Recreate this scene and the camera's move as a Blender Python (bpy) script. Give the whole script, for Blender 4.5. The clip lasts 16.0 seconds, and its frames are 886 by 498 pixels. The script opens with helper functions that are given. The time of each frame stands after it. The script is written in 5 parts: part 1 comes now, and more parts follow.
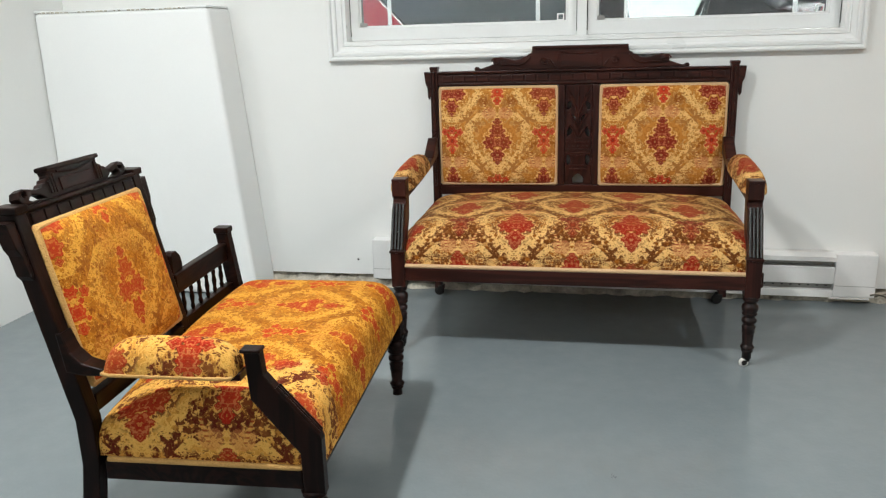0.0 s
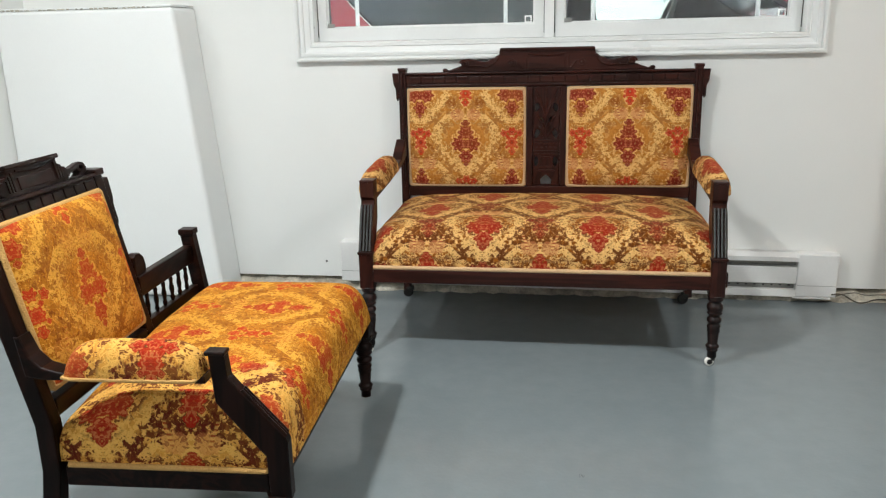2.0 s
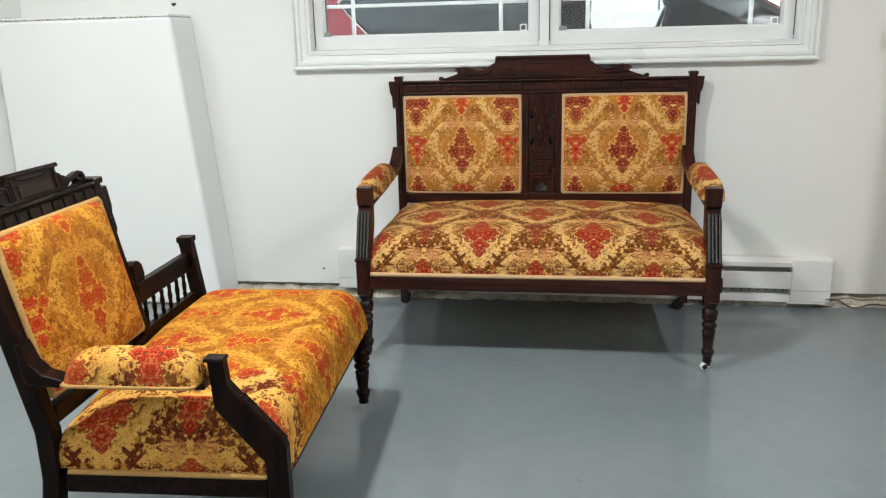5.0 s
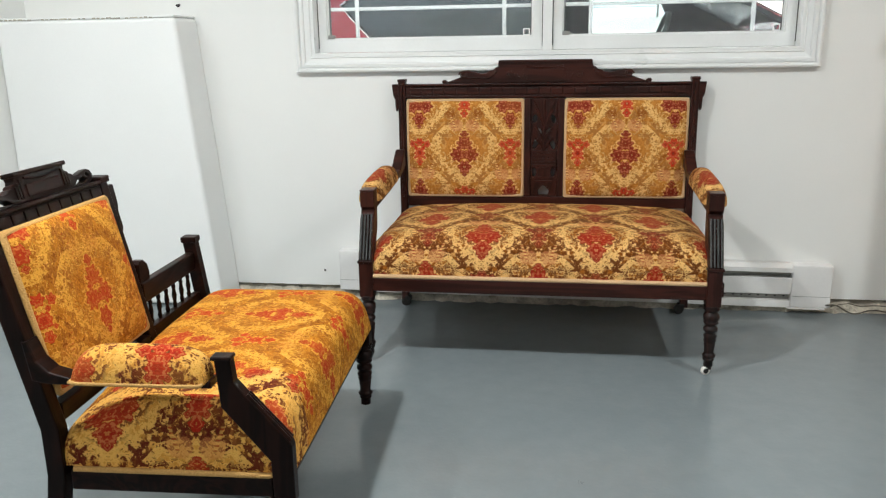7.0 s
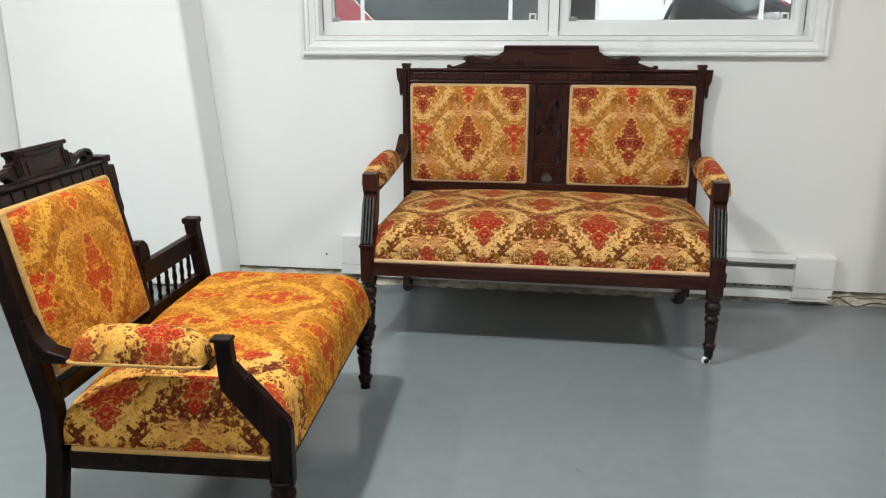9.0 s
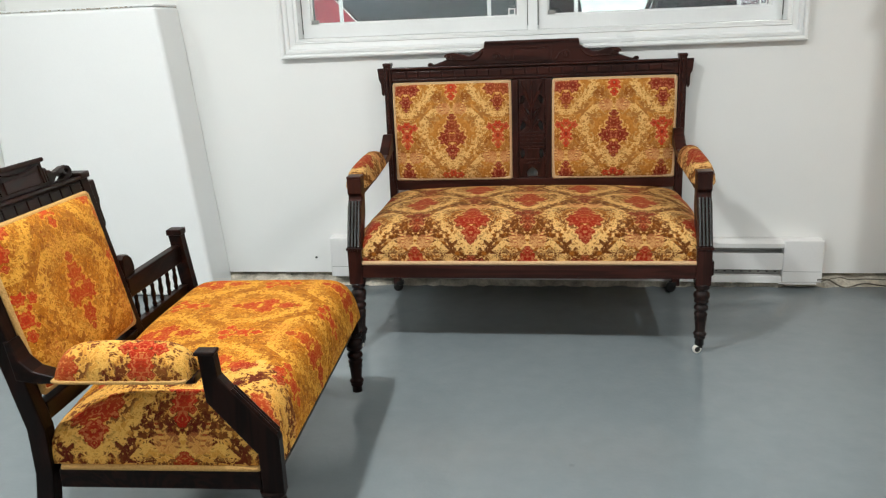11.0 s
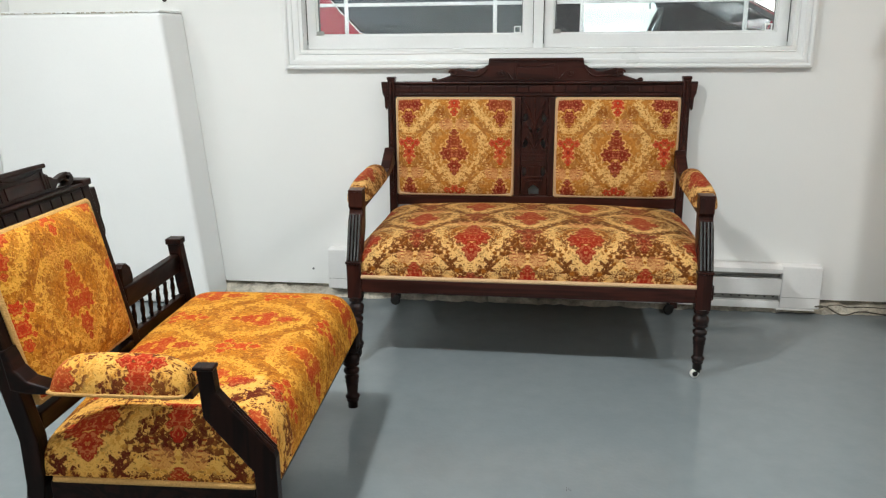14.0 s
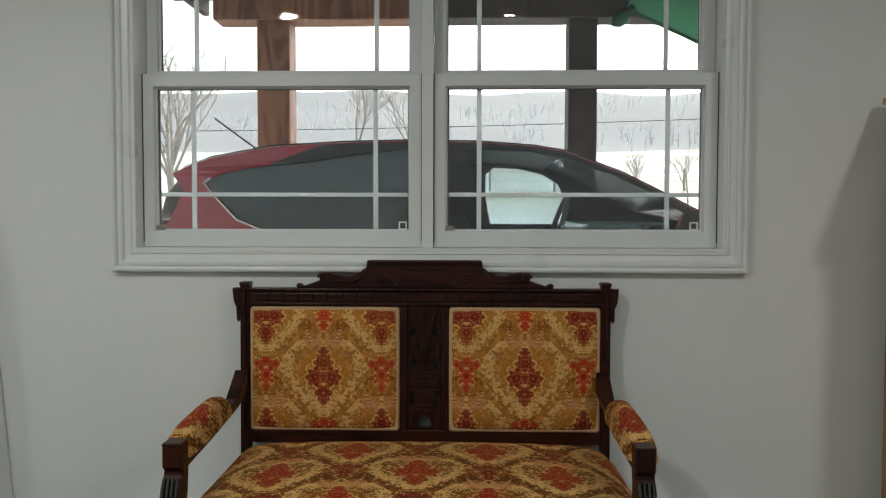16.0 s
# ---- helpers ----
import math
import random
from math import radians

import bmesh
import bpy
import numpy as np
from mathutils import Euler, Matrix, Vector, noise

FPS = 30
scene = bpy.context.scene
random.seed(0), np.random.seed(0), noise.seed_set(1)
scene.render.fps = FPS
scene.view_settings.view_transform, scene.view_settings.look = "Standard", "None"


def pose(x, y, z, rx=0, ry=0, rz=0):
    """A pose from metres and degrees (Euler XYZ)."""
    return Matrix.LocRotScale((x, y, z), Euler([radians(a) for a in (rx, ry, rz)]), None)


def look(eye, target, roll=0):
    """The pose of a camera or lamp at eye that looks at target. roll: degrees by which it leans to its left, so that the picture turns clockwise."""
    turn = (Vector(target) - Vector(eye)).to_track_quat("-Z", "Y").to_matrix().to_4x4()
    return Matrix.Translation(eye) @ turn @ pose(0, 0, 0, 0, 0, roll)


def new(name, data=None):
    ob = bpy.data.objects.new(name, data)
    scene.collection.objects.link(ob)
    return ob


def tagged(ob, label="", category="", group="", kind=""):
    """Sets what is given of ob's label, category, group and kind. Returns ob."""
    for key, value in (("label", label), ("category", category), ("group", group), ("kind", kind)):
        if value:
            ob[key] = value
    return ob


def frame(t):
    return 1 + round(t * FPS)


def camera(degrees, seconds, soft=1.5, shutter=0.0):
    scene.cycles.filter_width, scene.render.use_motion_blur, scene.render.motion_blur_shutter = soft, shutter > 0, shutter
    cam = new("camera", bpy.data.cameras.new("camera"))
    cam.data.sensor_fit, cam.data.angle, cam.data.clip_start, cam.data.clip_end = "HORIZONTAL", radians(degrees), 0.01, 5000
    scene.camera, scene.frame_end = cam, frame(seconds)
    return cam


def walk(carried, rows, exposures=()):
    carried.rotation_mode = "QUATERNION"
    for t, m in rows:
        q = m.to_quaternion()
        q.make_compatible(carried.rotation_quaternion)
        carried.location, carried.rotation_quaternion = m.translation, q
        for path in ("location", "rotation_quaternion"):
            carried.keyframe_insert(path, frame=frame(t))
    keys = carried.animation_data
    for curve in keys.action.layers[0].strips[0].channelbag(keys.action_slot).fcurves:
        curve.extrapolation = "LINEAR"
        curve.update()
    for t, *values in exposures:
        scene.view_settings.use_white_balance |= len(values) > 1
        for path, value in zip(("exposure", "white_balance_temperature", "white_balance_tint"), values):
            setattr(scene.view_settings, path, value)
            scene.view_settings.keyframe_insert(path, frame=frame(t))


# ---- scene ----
cam = camera(58.8, 16.0, 1.25)
PATH = [
    (0, (0.274, -0.008, 1.073), (-0.101, 1.885, 0.548), -1.7),
    (0.5, (0.277, -0.003, 1.071), (-0.09, 1.893, 0.55), -2.0),
    (1, (0.282, 0.0, 1.069), (-0.064, 1.899, 0.548), -1.8),
    (1.5, (0.279, -0.001, 1.067), (-0.033, 1.905, 0.548), -1.4),
    (2, (0.28, -0.005, 1.068), (-0.021, 1.903, 0.547), -1.3),
    (2.5, (0.28, -0.009, 1.067), (-0.015, 1.901, 0.555), -1.2),
    (3, (0.279, -0.016, 1.069), (-0.017, 1.894, 0.557), -1.1),
    (3.5, (0.281, -0.02, 1.069), (-0.015, 1.891, 0.56), -1.1),
    (4, (0.283, -0.015, 1.071), (-0.015, 1.897, 0.565), -1.3),
    (6.5, (0.277, -0.032, 1.072), (-0.013, 1.883, 0.573), -1.5),
    (7, (0.264, -0.033, 1.067), (-0.021, 1.884, 0.574), -0.9),
    (7.5, (0.26, -0.038, 1.065), (-0.031, 1.878, 0.571), -0.5),
    (8, (0.26, -0.032, 1.064), (-0.031, 1.883, 0.569), -0.3),
    (8.5, (0.256, -0.024, 1.055), (-0.039, 1.892, 0.562), -0.1),
    (9, (0.262, -0.024, 1.063), (-0.026, 1.883, 0.536), -0.0),
    (9.5, (0.281, -0.018, 1.071), (-0.008, 1.884, 0.521), -1.4),
    (10, (0.3, -0.008, 1.079), (0.011, 1.893, 0.529), -2.7),
    (12.5, (0.274, -0.033, 1.075), (0.013, 1.879, 0.55), -1.2),
    (13, (0.267, -0.035, 1.074), (0.001, 1.875, 0.546), -0.6),
    (13.5, (0.264, -0.031, 1.08), (-0.003, 1.879, 0.55), -0.4),
    (14, (0.269, -0.001, 1.095), (0.006, 1.914, 0.579), -0.5),
    (14.5, (0.263, 0.088, 1.099), (0.118, 2.052, 0.746), 0.1),
    (15, (0.331, 0.282, 1.147), (0.278, 2.263, 0.878), -0.3),
    (15.5, (0.419, 0.469, 1.164), (0.34, 2.464, 1.046), -0.1),
    (16, (0.333, 0.668, 1.164), (0.279, 2.666, 1.079), 0.1),
]
walk(cam, [(t, look(eye, target, roll)) for t, eye, target, roll in PATH],
     ((0, 0.91, 6200, 7), (14.0, 0.91, 6200, 7), (14.5, 0.64, 6250, 7), (15.0, 0.12, 6350, 6), (15.5, -0.28, 6400, 4.5), (16.0, -0.43, 6350, 4)))

# ---------------------------------------------------------------- world and light
world = bpy.data.worlds.new("sky")
scene.world = world
world.use_nodes = True
wn, wl = world.node_tree.nodes, world.node_tree.links
sky = wn.new("ShaderNodeTexSky")
sky.sky_type, sky.sun_disc = "NISHITA", False
sky.sun_elevation, sky.sun_rotation = radians(38), radians(20)
sky.air_density, sky.dust_density = 1.0, 6.0
pale = wn.new("ShaderNodeHueSaturation")
pale.inputs["Saturation"].default_value = 0.25
wl.new(sky.outputs[0], pale.inputs["Color"])
wl.new(pale.outputs[0], wn["Background"].inputs[0])
wn["Background"].inputs[1].default_value = 0.42

sun = bpy.data.lights.new("sun", "SUN")
sun.energy, sun.angle, sun.color = 1.5, radians(25), (1.0, 0.97, 0.92)
new("sun", sun).matrix_world = look((0, 0, 20), (4, -14, 0))


def ceiling_lamp(x, y, size, watts, colour=(1.0, 0.99, 0.965)):
    lamp = bpy.data.lights.new("ceiling_lamp", "AREA")
    lamp.shape, lamp.size, lamp.energy, lamp.color = "DISK", size, watts, colour
    new("ceiling_lamp", lamp).matrix_world = pose(x, y, 2.37)


ceiling_lamp(-1.9, 1.45, 0.12, 7)
ceiling_lamp(-0.75, 1.22, 0.12, 25)
ceiling_lamp(0.6, 1.22, 0.05, 5)
ceiling_lamp(1.95, 1.25, 0.12, 17)
ceiling_lamp(-0.75, -1.2, 0.07, 15)
# unseen extra lamp, added to fill the room from the rear right
ceiling_lamp(1.95, -1.2, 0.07, 6)

# ---------------------------------------------------------------- materials


class Ex:
    """Shader arithmetic on sockets and numbers."""
    tree = None

    def __init__(self, s):
        self.s = s

    @staticmethod
    def op(kind, *args, clamp=False):
        n = Ex.tree.nodes.new("ShaderNodeMath")
        n.operation, n.use_clamp = kind, clamp
        for i, a in enumerate(args):
            if isinstance(a, Ex):
                Ex.tree.links.new(a.s, n.inputs[i])
            else:
                n.inputs[i].default_value = a
        return Ex(n.outputs[0])

    def __add__(self, o): return Ex.op("ADD", self, o)
    def __radd__(self, o): return Ex.op("ADD", o, self)
    def __sub__(self, o): return Ex.op("SUBTRACT", self, o)
    def __rsub__(self, o): return Ex.op("SUBTRACT", o, self)
    def __mul__(self, o): return Ex.op("MULTIPLY", self, o)
    def __rmul__(self, o): return Ex.op("MULTIPLY", o, self)
    def __truediv__(self, o): return Ex.op("DIVIDE", self, o)
    def abs(self): return Ex.op("ABSOLUTE", self)
    def max(self, o): return Ex.op("MAXIMUM", self, o)
    def min(self, o): return Ex.op("MINIMUM", self, o)


def step(x, a, b):
    """0 where x is a, 1 where x is b, smooth between."""
    n = Ex.tree.nodes.new("ShaderNodeMapRange")
    n.interpolation_type = "SMOOTHSTEP"
    Ex.tree.links.new(x.s, n.inputs[0])
    n.inputs[1].default_value, n.inputs[2].default_value = min(a, b), max(a, b)
    n.inputs[3].default_value, n.inputs[4].default_value = (0, 1) if a < b else (1, 0)
    return Ex(n.outputs[0])


def vec(x, y, z=0.0):
    n = Ex.tree.nodes.new("ShaderNodeCombineXYZ")
    for i, a in enumerate((x, y, z)):
        if isinstance(a, Ex):
            Ex.tree.links.new(a.s, n.inputs[i])
        else:
            n.inputs[i].default_value = a
    return Ex(n.outputs[0])


def noisy(v, scale, detail=3, rough=0.5, warp=0.0):
    n = Ex.tree.nodes.new("ShaderNodeTexNoise")
    Ex.tree.links.new(v.s, n.inputs["Vector"])
    n.inputs["Scale"].default_value, n.inputs["Detail"].default_value = scale, detail
    n.inputs["Roughness"].default_value, n.inputs["Distortion"].default_value = rough, warp
    return Ex(n.outputs[0])


def mix(f, a, b):
    n = Ex.tree.nodes.new("ShaderNodeMix")
    n.data_type = "RGBA"
    if isinstance(f, Ex):
        Ex.tree.links.new(f.s, n.inputs[0])
    else:
        n.inputs[0].default_value = f
    for i, c in ((6, a), (7, b)):
        if isinstance(c, Ex):
            Ex.tree.links.new(c.s, n.inputs[i])
        else:
            n.inputs[i].default_value = (*c, 1)
    return Ex(n.outputs[2])


def start(name):
    m = bpy.data.materials.new(name)
    m.use_nodes = True
    Ex.tree = m.node_tree
    return m, m.node_tree.nodes["Principled BSDF"]


def spot():
    return Ex(Ex.tree.nodes.new("ShaderNodeNewGeometry").outputs["Position"])


def finish(b, colour, rough, height=None, depth=0.001, metal=0.0, strength=1.0):
    for key, value in (("Base Color", colour), ("Roughness", rough)):
        if isinstance(value, Ex):
            Ex.tree.links.new(value.s, b.inputs[key])
        else:
            b.inputs[key].default_value = (*value, 1) if key == "Base Color" else value
    b.inputs["Metallic"].default_value = metal
    if height is not None:
        n = Ex.tree.nodes.new("ShaderNodeBump")
        n.inputs["Distance"].default_value, n.inputs["Strength"].default_value = depth, strength
        Ex.tree.links.new(height.s, n.inputs["Height"])
        Ex.tree.links.new(n.outputs[0], b.inputs["Normal"])


def plain(name, colour, rough=0.5, metal=0.0, vary=0.12, scale=6.0, fine=180.0, depth=0.0006):
    """Paint, metal, plastic or plaster with blotches and a fine grain."""
    m, b = start(name)
    p = spot()
    big, small = noisy(p, scale, 4), noisy(p, fine, 2)
    f = step(big * 0.7 + small * 0.3, 0.3, 0.7)
    col = mix(f, tuple(c * (1 - vary) for c in colour), tuple(min(1, c * (1 + vary)) for c in colour))
    finish(b, col, rough + (big - 0.5) * 0.15, small, depth, metal)
    return m


def wood(name, dark, light, rough, along, ring=14.0, fine=90.0, depth=0.0006, gloss=0.5):
    """Wood whose grain runs along one axis (0, 1 or 2)."""
    m, b = start(name)
    p = spot()
    n = Ex.tree.nodes.new("ShaderNodeSeparateXYZ")
    Ex.tree.links.new(p.s, n.inputs[0])
    axes = [Ex(n.outputs[i]) * (0.12 if i == along else 1.0) for i in range(3)]
    q = vec(*axes)
    wide, grain = noisy(q, ring, 3, 0.5, 1.2), noisy(q, fine, 4, 0.65)
    bands = Ex.op("SINE", wide * 40.0) * 0.5 + 0.5
    f = step(bands * 0.45 + grain * 0.55, 0.2, 0.85)
    finish(b, mix(f, dark, light), rough + (grain - 0.5) * 0.2, grain, depth)
    b.inputs["Specular IOR Level"].default_value = gloss
    return m


def ramp(x, stops):
    """A value that runs through (place, value) stops as x goes from 0 to 1."""
    n = Ex.tree.nodes.new("ShaderNodeValToRGB")
    Ex.tree.links.new(x.s, n.inputs[0])
    n.color_ramp.interpolation = "B_SPLINE"
    els = n.color_ramp.elements
    while len(els) < len(stops):
        els.new(0.5)
    for el, (at, value) in zip(els, stops):
        el.position, el.color = at, (value, value, value, 1)
    g = Ex.tree.nodes.new("ShaderNodeRGBToBW")
    Ex.tree.links.new(n.outputs[0], g.inputs[0])
    return Ex(g.outputs[0])


HALF_U, HALF_V = 0.185, 0.195       # half of the cloth's repeat, across and along


def damask(name, cream, gold, olive, leaf, red, rose, pink, lace=1.0, leafy=0.4, vines=0.6, bloomy=1.0, inner=-0.12, fine=1.0, blots=0.6, wings=0.8):
    """Cut-velvet upholstery on UV in metres: half-drop rose sprays in shield-shaped lace, with posies, pink wings and acanthus between them."""
    m, b = start(name)
    uv = Ex.tree.nodes.new("ShaderNodeUVMap")
    sep = Ex.tree.nodes.new("ShaderNodeSeparateXYZ")
    Ex.tree.links.new(uv.outputs[0], sep.inputs[0])
    u, v = Ex(sep.outputs[0]), Ex(sep.outputs[1])
    a = Ex.op("PINGPONG", u, HALF_U)
    base = vec(a, v)
    n1, n2, n3 = noisy(base, 34, 2, 0.55), noisy(base, 85, 2, 0.6), noisy(base, 190, 1)
    flame = noisy(vec(a, v, 4.2), 60, 3, 0.62, 0.6)
    coil = noisy(vec(a, v, 7.7), 44 * fine, 1.5, 0.45, 1.3)
    patch = noisy(vec(a, v, 2.1), 17, 1)

    def cell(shift):
        """Place within the nearest diamond of a half-drop lattice, p outwards from its axis and q up."""
        va = Ex.op("WRAP", v + shift, HALF_V, -HALF_V)
        vb = Ex.op("WRAP", v + (shift + HALF_V), HALF_V, -HALF_V)
        inside = Ex.op("LESS_THAN", a / HALF_U + va.abs() / HALF_V, 1.0)
        other = 1.0 - inside
        return a * inside + (HALF_U - a) * other, va * inside + vb * other

    p, q = cell(0.0)
    cp, cq = cell(HALF_V)
    wp, wq = p + (n1 - 0.5) * 0.022, q + (n2 - 0.5) * 0.02
    rad = Ex.op("SQRT", wp * wp + wq * wq)
    turn = Ex.op("ARCTAN2", wq, wp.abs() + 0.0001)
    shield = ramp(turn / math.pi + 0.5, ((0.0, 0.122), (0.2, 0.082), (0.36, 0.094), (0.52, 0.108), (0.66, 0.124), (0.76, 0.138), (0.88, 0.098), (1.0, 0.098)))
    g = rad / shield - 1.0
    edge = p / HALF_U + q.abs() / HALF_V
    # ground: tone on tone scrolls
    deep = step(coil, 0.47, 0.52)
    calm = 1.0 - step(g, -0.1, -0.2) * (0.75 if inner > -0.3 else 0.0)
    ground = mix(deep * calm * vines, mix(step(patch, 0.35, 0.65) * (0.6 * blots), gold, olive), olive)
    line = step((coil - 0.5).abs(), 0.026, 0.014)
    ground = mix(line * calm * step(patch, 0.46, 0.54) * 0.75, ground, cream)
    line2 = step((noisy(vec(a, v, 12.4), 52 * fine, 1, 0.4, 1.1) - 0.5).abs(), 0.040, 0.024)
    ground = mix(line2 * step(patch, 0.62, 0.5) * calm * 0.8 * vines, ground, leaf)
    # acanthus leaves round the shield, with serrated edges
    outer = step(g, 0.12, 0.3) * step(edge, 0.5, 0.62)
    for ax, ay, r, lobes, twist in ((0.062, -0.108, 0.036, 5, 2.2), (0.098, 0.060, 0.033, 5, -2.0), (0.030, 0.146, 0.022, 4, 1.5), (0.118, -0.040, 0.024, 4, -1.6), (0.020, -0.150, 0.018, 3, 1.2), (0.066, 0.112, 0.017, 4, 1.4)):
        x, y = p - ax + (n1 - 0.5) * 0.016, q - ay + (n1 - 0.5) * 0.018
        far = Ex.op("SQRT", x * x + y * y) / r
        lobe = far / (0.66 + 0.40 * Ex.op("COSINE", Ex.op("ARCTAN2", y, x) * lobes + far * twist)) + (n2 - 0.5) * 1.1
        ground = mix(step(lobe, 1.5, 1.35) * lace * 0.8, ground, cream)
        ground = mix(step(lobe, 1.12, 1.0) * min(0.95, 0.55 + 0.6 * leafy), ground, leaf)
    tufts = step(flame + (patch - 0.5) * blots + (n2 - 0.5) * 0.3, 0.62 - 0.16 * leafy, 0.66 - 0.16 * leafy) * outer
    ground = mix(tufts * 0.9, ground, leaf)
    # lace: a thin ragged shield with branching cream feathers on both sides of it
    barb = Ex.op("PINGPONG", turn * 4.4 + n1 * 1.4, 0.5) * 2.0
    vein = noisy(vec(a, v, 15.8), 58, 2, 0.55, 0.9)
    gg = g + (flame - 0.5) * 1.3 + (n2 - 0.5) * 0.6
    core = step(gg.abs(), 0.105 + 0.02 * lace, 0.06 + 0.02 * lace)
    field = step(gg - barb * (0.16 + 0.24 * lace), 0.16, 0.02) * step(gg, inner - 0.06, inner + 0.06)
    feather = step((vein - 0.5).abs(), 0.032 + 0.05 * lace, 0.018 + 0.04 * lace) * field
    ring = core.max(feather)
    shade = step((gg - barb * 0.2 - 0.2).abs(), 0.26, 0.12) * step(vein + (patch - 0.5) * blots, 0.50 - 0.06 * leafy, 0.54 - 0.06 * leafy)
    ground = mix(shade * min(0.85, 1.1 * leafy), ground, leaf)
    col = mix(ring * (0.8 + 0.2 * lace), ground, cream)
    # leaf sprigs round the roses
    sprig = step(flame + (n2 - 0.5) * 0.5, 0.52, 0.55) * step(g, -0.05, -0.25) * step(rad, 0.02, 0.04)
    col = mix(sprig * min(0.85, 0.3 + leafy), col, leaf)
    # pink lattice wings under each posy
    wx, wy = cp - 0.033 + (n1 - 0.5) * 0.012, cq + 0.088 + (n1 - 0.5) * 0.016
    wing = Ex.op("SQRT", wx * wx * 1.1 + wy * wy * 1.5) / 0.031 + (n2 - 0.5) * 0.9
    mesh = Ex.op("PINGPONG", (wx + wy) * 150.0, 0.5) * Ex.op("PINGPONG", (wx - wy) * 150.0, 0.5) * 4.0
    col = mix(step(wing, 1.0, 0.88) * wings, col, mix(step(mesh, 0.2, 0.5) * 0.4, pink, cream))
    stem = step((cp - 0.047 - (cq + 0.07) * 0.35 + (n1 - 0.5) * 0.01).abs(), 0.005, 0.003) * step((cq + 0.072).abs(), 0.030, 0.024)
    beads = step(Ex.op("PINGPONG", cq * 90.0, 0.5), 0.25, 0.35)
    col = mix(stem * min(1.0, wings * 1.2), col, mix(beads, cream, rose))

    # blossoms
    def bloom(x0, y0, cx, cy, r, petals):
        x, y = x0 - cx, y0 - cy
        ang = Ex.op("ARCTAN2", y, x)
        return Ex.op("SQRT", x * x + y * y) / ((0.90 + 0.14 * Ex.op("COSINE", ang * petals)) * (r * bloomy))

    def spray(x0, y0, blooms):
        out = None
        for one in blooms:
            d = bloom(x0, y0, *one)
            out = d if out is None else out.min(d)
        return out

    bp, bq = p + (n3 - 0.5) * 0.004, q + (n2 - 0.5) * 0.006
    dp, dq = cp + (n3 - 0.5) * 0.004, cq + (n2 - 0.5) * 0.006
    sets = ((rose, rose, spray(bp, bq, ((0.0, 0.036, 0.024, 7), (0.027, -0.010, 0.024, 7), (0.0, -0.060, 0.022, 6), (0.0, 0.072, 0.013, 5), (0.0, -0.012, 0.011, 5), (0.021, 0.018, 0.009, 4), (0.0, -0.09, 0.009, 4)))),
            (red, rose, spray(dp, dq, ((0.0, 0.040, 0.0145, 6), (0.031, 0.032, 0.012, 5), (0.0, -0.004, 0.0185, 7), (0.0, -0.040, 0.0125, 5), (0.016, 0.018, 0.007, 4), (0.02, -0.022, 0.006, 4)))))
    for body, heart, s in sets:
        s = s + (n2 - 0.5) * 0.9 + (n3 - 0.5) * 0.4
        col = mix(step((s - 1.28).abs() + (n2 - 0.5) * 1.6, 0.16, 0.06) * 0.7, col, cream)
        col = mix(step(s, 1.12, 1.0) * 0.95, col, body)
        col = mix(step((s - 0.68).abs() + (n2 - 0.5) * 0.8, 0.12, 0.05) * 0.7, col, pink)
        col = mix(step(s, 0.40, 0.30) * 0.8, col, heart)
        col = mix(step(s, 0.16, 0.10) * 0.3, col, cream)
    # nap and wear
    w = spot()
    nap, worn = noisy(w, 700, 2), noisy(w, 7, 3)
    col = mix(step(worn, 0.45, 0.75) * 0.18, col, gold)
    finish(b, mix((1.0 - nap) * 0.12, col, tuple(c * 0.4 for c in gold)), 0.85, nap * 0.35 + deep * 0.5 + tufts * 0.6 - ring * 0.7 + n3 * 0.5, 0.0026)
    b.inputs["Sheen Weight"].default_value = 0.14
    b.inputs["Specular IOR Level"].default_value = 0.15
    b.inputs["Sheen Roughness"].default_value = 0.4
    b.inputs["Sheen Tint"].default_value = (*cream, 1)
    return m


WALL = plain("white_wall_paint", (0.80, 0.80, 0.775), 0.55, vary=0.025, scale=1.6, fine=260, depth=0.0004)
PANEL = plain("white_board_paint", (0.82, 0.825, 0.81), 0.5, vary=0.02, scale=2.0, fine=220, depth=0.0003)
CEIL = plain("ceiling_paint", (0.8, 0.8, 0.78), 0.7, vary=0.03)
TRIM = plain("white_trim_gloss", (0.80, 0.805, 0.79), 0.3, vary=0.02, fine=90, depth=0.0002)
# white bars, greyed: their backlit shade is in the colour
MUNTIN = plain("backlit_white_grille", (0.52, 0.54, 0.54), 0.4, vary=0.03)
VINYL = plain("white_vinyl", (0.76, 0.765, 0.75), 0.35, vary=0.03, fine=120, depth=0.0002)
ENAMEL = plain("white_enamel_metal", (0.78, 0.77, 0.75), 0.3, vary=0.03, fine=100, depth=0.0002)
SLOT = plain("grey_heater_fins", (0.3, 0.29, 0.27), 0.4, 0.6, vary=0.2)
GAP = plain("dark_gap", (0.03, 0.028, 0.025), 0.8)
CONCRETE = plain("rough_concrete", (0.50, 0.46, 0.38), 0.9, vary=0.4, scale=18, fine=120, depth=0.004)
GLASS_EDGE = plain("dark_grey_edge", (0.07, 0.072, 0.07), 0.6)
BLACK = plain("black_rubber", (0.012, 0.012, 0.012), 0.5)
CABLE = plain("dusty_brown_cable", (0.075, 0.065, 0.045), 0.6, vary=0.3, scale=30)
IRON = plain("dark_iron", (0.03, 0.028, 0.026), 0.45, 0.7)
CHINA = plain("white_porcelain", (0.75, 0.73, 0.68), 0.2, vary=0.06)
